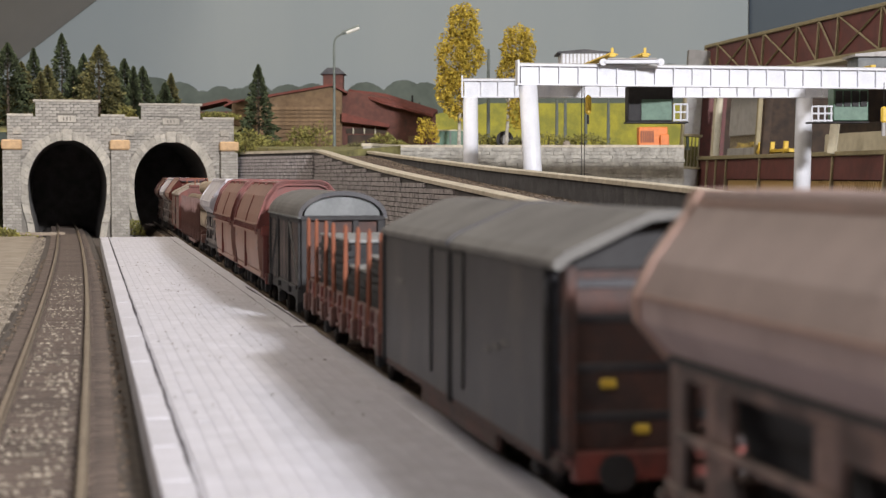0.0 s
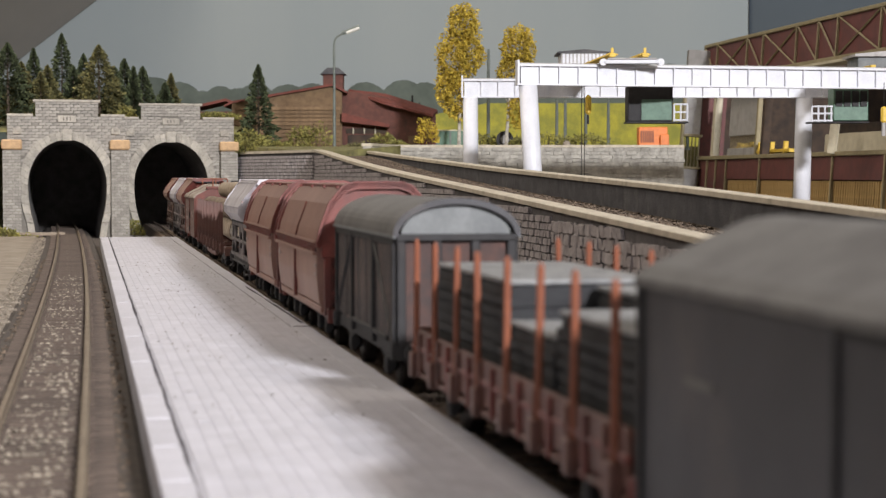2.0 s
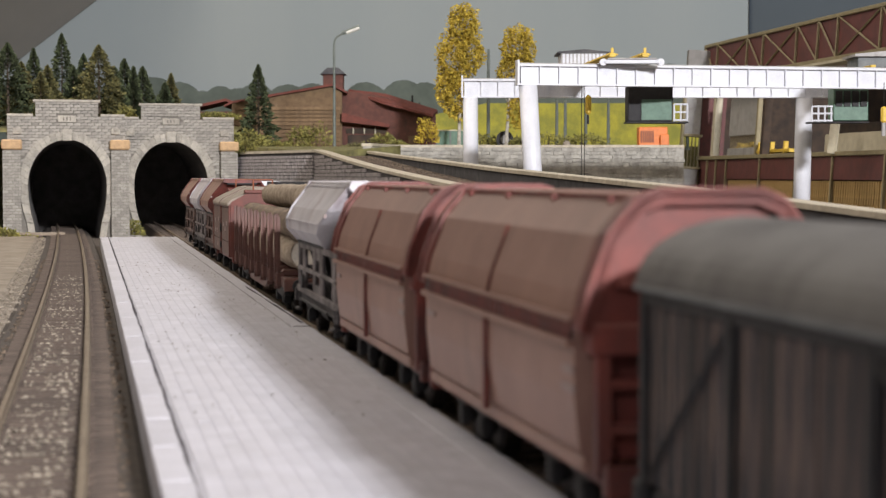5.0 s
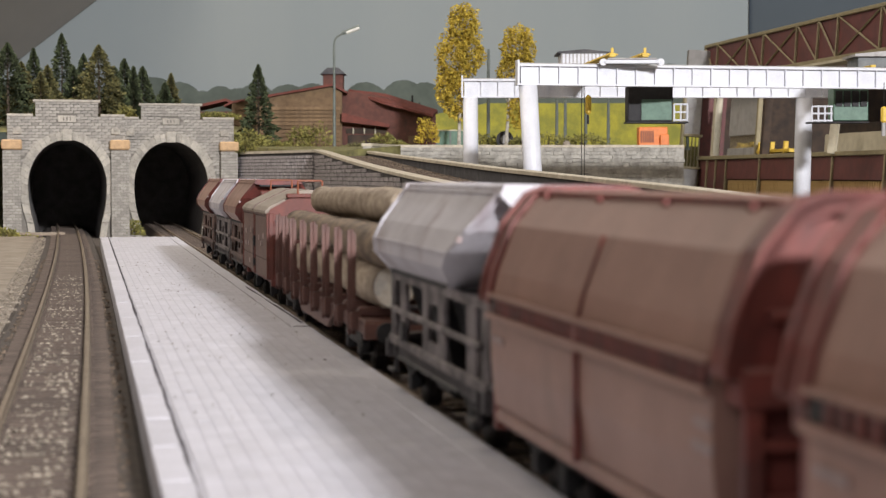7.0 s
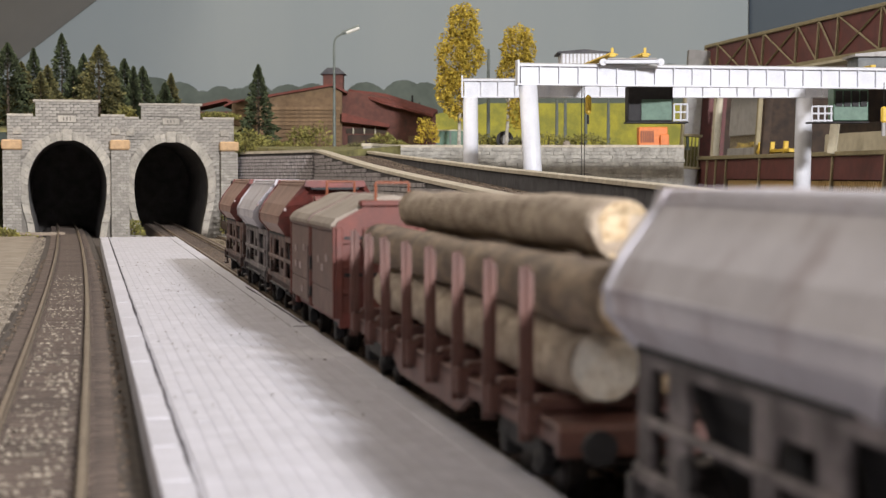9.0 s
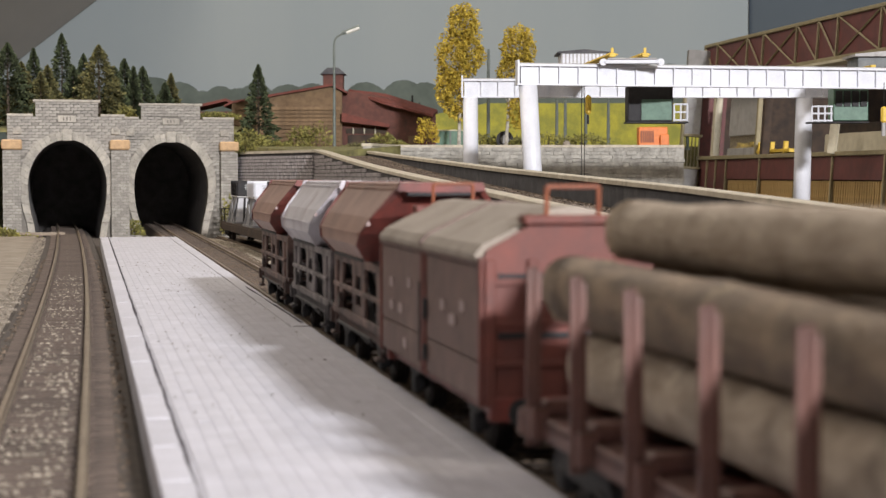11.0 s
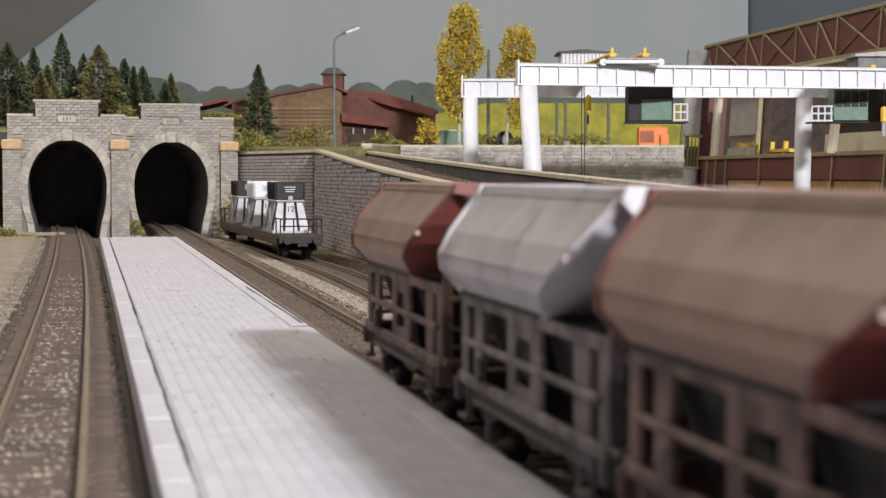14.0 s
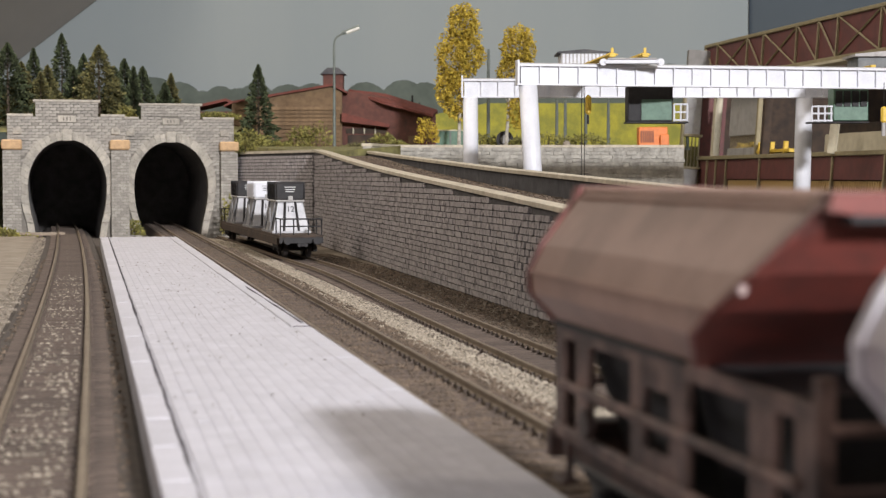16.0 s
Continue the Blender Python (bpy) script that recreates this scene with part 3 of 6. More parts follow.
LW = [(wall_b(1580) + 2, 1580, 0), (-48, 1660, 0), (60, 1667, 0), (236, 1667, 0)]
part("wall", sweep(bmesh.new(), [(-4, -10), (4, -10), (4, 78), (-4, 78)], LW), M_PALEWALL, t)
part("coping", sweep(bmesh.new(), [(-5.5, 78), (5.5, 78), (5.5, 80.5), (-5.5, 80.5)], LW), M_COPING, t)

# ---- wagons: y runs from the near end (-) to the far end (+), z from the rail ----
WHEELS = []


def wheelset(parent, y, r=5.6, half=11.3):
    bm = bmesh.new()
    rod(bm, (-half, 0, 0), (half, 0, 0), 1.0, 8)
    for s in (-1, 1):
        rod(bm, (s * 7.0, 0, 0), (s * 9.6, 0, 0), r - 0.1, 20)
        rod(bm, (s * 6.7, 0, 0), (s * 7.4, 0, 0), r + 0.35, 20)
        rod(bm, (s * 9.4, 0, 0), (s * 9.9, 0, 0), r - 1.2, 12)
        for k in range(4):
            a = k * math.pi / 2
            rod(bm, (s * 10.0, 2.6 * math.cos(a), 2.6 * math.sin(a)), (s * 9.5, 2.6 * math.cos(a), 2.6 * math.sin(a)), 0.7, 6)
    bm.transform(Matrix.Scale(MM, 4))
    bmesh.ops.recalc_face_normals(bm, faces=bm.faces[:])
    me = bpy.data.meshes.new("wheelset")
    bm.to_mesh(me)
    bm.free()
    me.materials.append(M_WHEEL)
    ob = new("wheelset", me)
    ob.parent = parent
    ob.matrix_basis = at(0, y, r)
    WHEELS.append((ob, y, r))
    return ob


def running_gear(w, L, axles, m_frame, z=12.0, half=12.5):
    """Solebars, headstocks, buffers, couplings, axle guards and wheelsets."""
    for s in (-1, 1):
        part("solebar", B(s * half - 1, s * half + 1, -L / 2, L / 2, z - 3.2, z, 0.2), m_frame, w)
        hs = part("headstock", B(-15, 15, s * L / 2 - 1.2, s * L / 2 + 1.2, z - 3.6, z + 0.6, 0.3), m_frame, w)
        for u in (-10, 10):
            bm = rod(bmesh.new(), (u, s * L / 2, z - 1.6), (u, s * (L / 2 + 4.6), z - 1.6), 1.3, 10)
            rod(bm, (u, s * (L / 2 + 4.6), z - 1.6), (u, s * (L / 2 + 5.6), z - 1.6), 2.6, 14)
            part("buffer", bm, M_BLACK, hs)
        bm = B(-1.2, 1.2, s * (L / 2 + 4) - 4, s * (L / 2 + 4) + 4, z - 5.4, z - 3.8, 0.2)
        box(bm, -3.5, 3.5, s * (L / 2 + 6.5) - 0.7, s * (L / 2 + 6.5) + 0.7, z - 5.6, z - 3.2, 0.2)
        part("coupling", bm, M_BLACK, hs)
    for y in axles:
        wheelset(w, y)
        for s in (-1, 1):
            bm = bmesh.new()
            prism(bm, [(s * half - 0.4, z - 3), (s * half + 0.8, z - 3), (s * half + 0.8, 3.6), (s * half - 0.4, 3.6)], y - 2, y + 2)
            box(bm, s * half - 0.6, s * half + 2.2, y - 1.8, y + 1.8, 4.0, 7.4, 0.4)
            for k in range(4):
                box(bm, s * half - 0.3, s * half + 1.5, y - 7 + k, y + 7 - k, 7.4 + 0.35 * (3 - k), 7.7 + 0.35 * (3 - k))
            rod(bm, (s * half + 0.4, y - 7, 8.5), (s * half + 0.4, y - 7, z - 2), 0.5, 6)
            rod(bm, (s * half + 0.4, y + 7, 8.5), (s * half + 0.4, y + 7, z - 2), 0.5, 6)
            part("axle_guard", bm, M_BLACK, w)


def bogie(w, y, m_frame):
    bg = part("bogie", B(-9, 9, y - 3, y + 3, 6, 10.5, 0.4), M_BLACK, w)
    for s in (-1, 1):
        bm = bmesh.new()
        prof = [(y - 15, 7), (y - 13, 10), (y - 5, 10), (y - 3, 11), (y + 3, 11), (y + 5, 10), (y + 13, 10), (y + 15, 7), (y + 12, 4.4), (y + 9, 6.5), (y - 9, 6.5), (y - 12, 4.4)]
        a = [bm.verts.new((s * 11.2, u, v)) for u, v in prof]
        b = [bm.verts.new((s * 13.2, u, v)) for u, v in prof]
        bm.faces.new(a)
        bm.faces.new(b[::-1])
        for i in range(len(prof)):
            k = (i + 1) % len(prof)
            bm.faces.new((a[i], a[k], b[k], b[i]))
        for q in (-10.5, 10.5):
            box(bm, s * 12 - 1.5, s * 12 + 2.2 * s if s > 0 else s * 12 + 1.5, y + q - 2, y + q + 2, 4, 7.6, 0.4)
        part("side_frame", bm, M_BLACK, bg)
    for q in (-10.5, 10.5):
        wheelset(w, y + q)


def wagon(name, label, m=None):
    return thing(name, Matrix.Identity(4), label, "goods wagon", "wagons of the goods train")


def mirror_prof(half):
    return half + [(-x, z) for x, z in reversed(half)]


def tds(length, body, dark, frame_mat, label, name="hopper_wagon"):
    """Two-axle swing-roof hopper: faceted shell over an open frame with funnels."""
    w = wagon(name, label)
    plate = M_PLATE if frame_mat is M_FRAME else M_PLATEB
    L = length - 6
    running_gear(w, L, (-L * 0.31, L * 0.31), frame_mat, 12.5)
    h = L / 2 + 1.5
    n = h - 9.5

    def draw_in(z):
        return 0.8 * max(0.0, 46 - max(z, 38)) + 2.0 * max(0.0, 38 - z)

    def slant(bm):
        """Draws the sloped end in towards the foot."""
        for v in bm.verts:
            if v.co.y < 0:
                v.co.y += draw_in(v.co.z)
        return bm

    def barrel(half, y0, y1):
        """A mirrored outline drawn out along y, its ends laid in level strips."""
        bm = bmesh.new()
        v = [[[bm.verts.new((q * x, y, z)) for x, z in half] for q in (1, -1)] for y in (y0, y1)]
        for i in range(len(half) - 1):
            for k in (0, 1):
                bm.faces.new((v[k][0][i], v[k][0][i + 1], v[k][1][i + 1], v[k][1][i]))
                bm.faces.new((v[0][k][i], v[0][k][i + 1], v[1][k][i + 1], v[1][k][i]))
        for i in (0, -1):
            bm.faces.new((v[0][0][i], v[0][1][i], v[1][1][i], v[1][0][i]))
        return bm

    lower = [(13.2, 28.6), (17.2, 33.0), (17.4, 36.0)]
    upper = [(17.4, 36.1), (15.4, 40.0), (10.4, 46.6), (9.4, 47.6)]
    part("shell", slant(barrel(lower, -n, h)), body, w)
    part("roof", slant(barrel(upper, -n, h)), body, w)
    part("roof_walk", B(-9.6, 9.6, -n - 0.4, h + 0.4, 47.4, 48.4, 0.4), body, w)
    ends = [(13.6, 28.3), (17.6, 33.0), (17.8, 36.1), (15.8, 40.2), (10.7, 46.9), (9.5, 47.9)]
    for s, e in ((-1, -n), (1, h)):
        y0, y1 = (e - 1.2, e + 0.6) if s < 0 else (e - 0.6, e + 1.2)
        inner = [(x * 0.9, 28.3 + (z - 28.3) * 0.93 + 0.3) for x, z in ends]
        bm = bmesh.new()
        # raised rim over the ends, open inside
        o = [[bm.verts.new((x, y, z)) for x, z in ends] for y in (y0, y1)]
        q = [[bm.verts.new((x, y, z)) for x, z in inner] for y in (y0, y1)]
        o2 = [[bm.verts.new((-x, y, z)) for x, z in ends] for y in (y0, y1)]
        q2 = [[bm.verts.new((-x, y, z)) for x, z in inner] for y in (y0, y1)]
        for i in range(len(ends) - 1):
            for a, b in ((o, q), (o2, q2)):
                for k in (0, 1):
                    bm.faces.new((a[k][i], a[k][i + 1], b[k][i + 1], b[k][i]))
                bm.faces.new((a[0][i], a[0][i + 1], a[1][i + 1], a[1][i]))
                bm.faces.new((b[0][i], b[0][i + 1], b[1][i + 1], b[1][i]))
        part("end_rim", slant(bm), dark, w)
        part("end_panel", slant(barrel([(x * 0.92, z) for x, z in ends], y0 + 0.3 if s < 0 else y1 - 1.0, y0 + 1.0 if s < 0 else y1 - 0.3)), dark, w)
        # hood at the end of the roof walk, with a black strip at its foot
        foot = 43.4 if body is M_HOPWHITE else 46.2
        hd = part("end_hood", prism(bmesh.new(), [(9.9, 48.5), (10.6, 46.6), (7.5, foot), (-7.5, foot), (-10.6, 46.6), (-9.9, 48.5)], e + s * 1.4 - 1.5, e + s * 1.4 + 1.5), body if body is M_HOPWHITE else dark, w)
        part("hood_foot_strip", B(-8.2, 8.2, e + s * 1.2 - 1.5, e + s * 1.2 + 1.5, foot - 0.9, foot + 0.1, 0.2), M_BLACK, hd)
        for k in (-8, 8) if s > 0 else ():
            bm = bmesh.new()
            for z0, z1 in ((33, 36), (36, 38), (38, 42)):
                box(bm, k - 0.7, k + 0.7, e + s * 0.9 - 0.9, e + s * 0.9 + 0.9, z0, z1)
            part("end_rib", bm, dark, w)
        # end platform, posts, handrails and ladder
        part("end_platform", B(-14, 14, s * L / 2 - 4.5, s * L / 2 + 1.5, 13.2, 14.4, 0.2), frame_mat, w)
        for k in (-12.4, 12.4):
            part("corner_post", B(k - 0.9, k + 0.9, s * (L / 2 - 1.6) - 0.9, s * (L / 2 - 1.6) + 0.9, 12.5, 31, 0.2), plate, w)
        bm = bmesh.new()
        for z, r in ((26, 0.7), (20, 0.6), (16.5, 0.5)):
            rod(bm, (-12.4, s * (L / 2 - 0.8), z), (12.4, s * (L / 2 - 0.8), z), r, 6)
        rod(bm, (-4, s * (L / 2 - 0.8), 13), (-4, s * (L / 2 - 0.8), 27), 0.6, 6)
        part("end_rail", bm, plate, w)
        bm = bmesh.new()
        for k in range(5):
            rod(bm, (5, s * (L / 2 + 0.6), 15 + k * 5.5), (9, s * (L / 2 + 0.6), 15 + k * 5.5), 0.35, 5)
        for k in (5, 9):
            rod(bm, (k, s * (L / 2 + 0.6), 13), (k, s * (L / 2 + 0.6), 41), 0.4, 5)
        part("ladder", bm, frame_mat, w)
        if s < 0:
            for z in (38.6,):
                b = B(-0.45, 0.45, -0.3, 0.3, -0.5, 0.5, 0.1)
                b.transform(Matrix.Translation((-16.4 + (z - 38.6) * 0.75, e + draw_in(z) - 1.4, z)))
                part("warning_plate", b, M_HOPPINK, w, "small white plate")
    # seams
    for s in (-1, 1):
        part("rain_strip", boxes_mesh([((s * 17.5, (h - n + 12) / 2, 36.05), (0.6, h + n - 15, 0.4), 0), ((s * 10.3, (h - n) / 2, 46.9), (0.7, h + n - 3, 0.5), 0)]), dark if dark is not M_HOPRED else body, w)
        part("shell_foot", B(s * 13.3 - 0.7, s * 13.3 + 0.7, -n + 29, h - 1, 28.0, 29.0, 0.2), M_BLACK, w)
    # funnels
    for s in (-1, 1):
        bm = bmesh.new()
        c0 = [bm.verts.new(v) for v in ((-12.0, s * L * 0.235 - L * 0.20, 28.7), (12.0, s * L * 0.235 - L * 0.20, 28.7), (12.0, s * L * 0.235 + L * 0.18, 28.7), (-12.0, s * L * 0.235 + L * 0.18, 28.7))]
        c1 = [bm.verts.new(v) for v in ((-7, s * L * 0.2 - 9, 8), (7, s * L * 0.2 - 9, 8), (7, s * L * 0.2 + 9, 8), (-7, s * L * 0.2 + 9, 8))]
        bm.faces.new(c0)
        bm.faces.new(c1)
        for i in range(4):
            bm.faces.new((c0[i], c0[(i + 1) % 4], c1[(i + 1) % 4], c1[i]))
        part("funnel", bm, M_BLACK, w)
    # side frames: plates with window-like openings
    for s in (-1, 1):
        x0, x1 = sorted((s * 12.9, s * 13.9))
        fr = part("side_frame", B(x0, x1, -L / 2, L / 2, 26.6, 28.6, 0.2), plate, w)
        for a, b in ((-0.5, -0.445), (-0.39, -0.315), (-0.115, -0.045), (0.055, 0.115), (0.315, 0.385), (0.45, 0.5)):
            part("plate", B(x0, x1, a * L, b * L, 12.6, 26.7, 0.25), plate, fr)
        for z0, z1 in ((12.8, 16.6), (24.2, 26.7)):
            part("plate", B(x0 + 0.05, x1 - 0.05, -0.05 * L, 0.06 * L, z0, z1, 0.1), plate, fr)
        part("rail", B(min(s * 13.6, s * 14.7), max(s * 13.6, s * 14.7), -L * 0.46, L * 0.46, 19.6, 20.9, 0.25), plate, fr)
        part("lower_beam", B(min(s * 13.2, s * 14.5), max(s * 13.2, s * 14.5), -L / 2, L / 2, 12.2, 14.2, 0.25), plate, fr)
        part("brake_pipe", rod(bmesh.new(), (s * 15.0, -L * 0.3, 10.4), (s * 15.0, L * 0.34, 10.4), 0.4, 6), M_BLACK, fr)
        for k in (-0.42, 0.42):
            part("step", B(s * 14.6 - 1, s * 14.6 + 1, k * L - 3, k * L + 3, 6.4, 7.2, 0.2), frame_mat, fr)
            part("step_hanger", B(s * 14.4 - 0.4, s * 14.4 + 0.4, k * L - 2.6, k * L - 1.8, 7, 12.4), frame_mat, fr)
        part("air_tank", rod(bmesh.new(), (s * 9.5, -7, 8.6), (s * 9.5, 7, 8.6), 2.6, 12), M_BLACK, fr)
        part("handwheel", rod(bmesh.new(), (s * 14.5, L * 0.28, 16.5), (s * 15.6, L * 0.28, 16.5), 2.2, 12), frame_mat, fr)
    return w


def big_hopper(length, label):
    """Closed self-discharging hopper with full-height sides and ribbed waist."""
    w = wagon("hopper_wagon", label)
    L = length - 5
    running_gear(w, L, (-L * 0.34, -L * 0.2, L * 0.2, L * 0.34), M_HOPRED, 11.5)
    h = L / 2
    half = [(13.5, 10.5), (16.4, 13.0), (17.2, 20.0), (17.2, 30.0), (16.2, 34.5), (13.4, 42.0), (9.8, 46.4), (7.0, 47.6)]
    part("body", prism(bmesh.new(), mirror_prof(half), -h + 6.5, h - 6.5), M_HOPBROWN, w)
    for s in (-1, 1):
        # end rims and recessed red ends
        rim = [(17.6, 29.4), (17.6, 30.4), (16.7, 34.8), (13.9, 42.4), (10.1, 47.0), (7.0, 48.2)]
        y0, y1 = sorted((s * (h - 6.9), s * (h - 1.0)))
        arc = mirror_prof(rim)
        part("end_rim", prism(bmesh.new(), arc + [(x * 0.91, 29.4 + (z - 29.4) * 0.9) for x, z in reversed(arc)], y0, y1), M_HOPRED, w)
        part("end_plate", prism(bmesh.new(), mirror_prof([(x * 0.93, 29.4 + (z - 29.4) * 0.93) for x, z in rim]), min(s * (h - 6.6), s * (h - 2.4)), max(s * (h - 6.6), s * (h - 2.4))), M_HOPRED, w)
        part("rim_rib", prism(bmesh.new(), [(x * 1.025, z + 0.35) for x, z in arc] + [(x * 0.93, 29.4 + (z - 29.4) * 0.93) for x, z in reversed(arc)], s * (h - 1.6) - 0.6, s * (h - 1.6) + 0.6), M_HOPRED, w)
        part("end_block", B(-16.4, 16.4, s * (h - 3.2) - 2.4, s * (h - 3.2) + 2.4, 26.4, 30.6, 0.4), M_HOPRED, w, "bright red-brown end beam")
        for x in (-14.6, 14.6):
            part("end_post", B(x - 1.0, x + 1.0, s * (h - 2.2) - 1.0, s * (h - 2.2) + 1.0, 10, 27, 0.2), M_HOPRED, w)
        bm = B(-13, 13, s * (h - 5.4) - 1, s * (h - 5.4) + 1, 12, 30, 0.4)
        for z in (16, 22):
            box(bm, -14.6, 14.6, s * (h - 2.6) - 0.8, s * (h - 2.6) + 0.8, z, z + 1.2)
        part("end_wall", bm, M_HOPRED, w, "red-brown recessed end with ribs and steps")
        bm = B(-13, 13, s * (h - 3.0) - 2.2, s * (h - 3.0) + 2.2, 35.2, 36.4, 0.3)
        part("end_step", bm, M_HOPRED, w)
        # waist ribs
        part("waist_rib", boxes_mesh([((s * 17.4, 0, 30.9), (1.2, L - 13, 0.6), 0), ((s * 17.5, 0, 27.6), (1.6, L - 13, 0.9), 0)]), M_HOPBROWN, w)
        part("waist_teeth", boxes_mesh([((s * 17.3, -h + 9 + k * 3.1, 29.3), (0.9, 1.5, 2.4), 0) for k in range(int((L - 18) / 3.1) + 1)]), M_HOPRED, w)
        # black strip puts shade between the waist teeth
        part("waist_shade_strip", B(s * 17.25 - 0.1, s * 17.25 + 0.1, -h + 7, h - 7, 28, 30.7), M_BLACK, w)
        for k in range(4):
            part("roof_hinge", B(s * 9.9 - 0.5, s * 9.9 + 0.5, -h + 13.3 + k * (L - 28) / 3, -h + 14.7 + k * (L - 28) / 3, 46.2, 47.2, 0.2), M_HOPRED, w)
        bm = rod(bmesh.new(), (s * 16.35, 0, 34.5), (s * 13.55, 0, 42.0), 0.25, 4)
        rod(bm, (s * 17.3, 0, 31), (s * 16.35, 0, 34.5), 0.25, 4)
        part("upper_seam", bm, M_HOPRED, w)
        part("centre_rib", B(s * 17.3 - 0.5, s * 17.3 + 0.5, -0.7, 0.7, 12, 30), M_HOPRED, w)
        part("sill", B(s * 15.4 - 0.8, s * 15.4 + 1.0, -h + 6, h - 6, 10.2, 12.2, 0.3), M_HOPBROWN, w)
        part("roof_seam", B(s * 8.8 - 0.5, s * 8.8 + 0.5, -h + 7, h - 7, 46.7, 47.5), M_HOPRED, w)
        for y, z, wd in ((-h + 9, 24, 5), (-h + 9, 21.5, 6), (h - 12, 24, 7)):
            part("lettering_bar", B(s * 17.35 - 0.15, s * 17.35 + 0.15, y - wd / 2, y + wd / 2, z - 0.5, z + 0.5), M_HOPPINK, w, "faded lettering plate")
    return w


def boxcar(length, label):
    w = wagon("covered_wagon", label)
    L = length - 5
    h = L / 2
    running_gear(w, L, (-L * 0.3, L * 0.3), M_BLACK, 12)
    part("body", B(-13.3, 13.3, -h + 0.6, h - 0.6, 12, 36), M_PLANKD, w)
    # planks of the sides
    n = int(L / 4.6)
    me = None
    for s in (-1, 1):
        for i in range(n):
            y = -h + (i + 0.5) * L / n
            if me is None:
                ob = part("plank", B(-0.35, 0.35, -L / n / 2 + 0.12, L / n / 2 - 0.12, 0, 22.4), M_PLANKD, w)
                me = ob.data
                ob.matrix_basis = at(s * 13.5, y, 12.8)
            else:
                shared("plank", me, at(s * (13.4 + 0.25 * random.random()), y, 12.8), w)
        for y in (-h + 1, -h * 0.36, h * 0.36, h - 1):
            part("post", B(s * 14.0 - 0.6, s * 14.0 + 0.6, y - 0.9, y + 0.9, 10, 35.6, 0.2), M_BLACK, w)
        part("rail", B(s * 13.9 - 0.5, s * 13.9 + 0.5, -h, h, 34.4, 36, 0.2), M_BLACK, w)
        part("door_track", B(s * 14.1 - 0.4, s * 14.1 + 0.4, -h * 0.8, h * 0.4, 12.2, 13.4, 0.2), M_BLACK, w)
        part("brace", rod(bmesh.new(), (s * 14.0, -h + 2, 13), (s * 14.0, -h * 0.38, 34), 0.6, 4), M_BLACK, w)
        part("brace", rod(bmesh.new(), (s * 14.0, h - 2, 13), (s * 14.0, h * 0.38, 34), 0.6, 4), M_BLACK, w)
        # end boards and posts
        part("end_wall", B(-13, 13, s * (h - 0.3) - 0.5, s * (h - 0.3) + 0.5, 12, 35.6), M_RUSTEND, w)
        for x in (-12.7, -4.4, 4.4, 12.7):
            part("end_post", B(x - 1, x + 1, s * (h + 0.6) - 0.8, s * (h + 0.6) + 0.8, 11, 36, 0.2), M_BLACK, w)
        part("end_beam", B(-14, 14, s * (h + 0.7) - 1, s * (h + 0.7) + 1, 35.4, 37, 0.2), M_BLACK, w)
        arc = [(12.6 * math.cos(a), 37.0 + 6.4 * math.sin(a)) for a in [math.pi * i / 16 for i in range(17)]]
        part("gable", prism(bmesh.new(), arc, s * h - 0.5, s * h + 0.5), M_LGREY, w, "light grey arched gable panel")
    out = [(14.6 * math.cos(a), 36.6 + 8.4 * math.sin(a)) for a in [math.pi * i / 20 for i in range(21)]]
    inn = [(13.6 * math.cos(a), 36.3 + 7.4 * math.sin(a)) for a in [math.pi * i / 20 for i in range(21)]]
    ob = part("roof", prism(bmesh.new(), out + inn[::-1], -h - 1.6, h + 1.6), M_GREYROOF, w, "grey felted barrel roof")
    for s in (-1, 1):
        part("eaves_strip", B(s * 14.5 - 0.35, s * 14.5 + 0.35, -h - 1.8, h + 1.8, 36.0, 36.7, 0.1), M_LGREY, w, "pale grey eaves strip")
    part("roof_rim", prism(bmesh.new(), [(x * 1.01, z + 0.15) for x, z in out] + inn[::-1], -h - 2.0, -h - 1.2), M_GREYVAN, w)
    return w


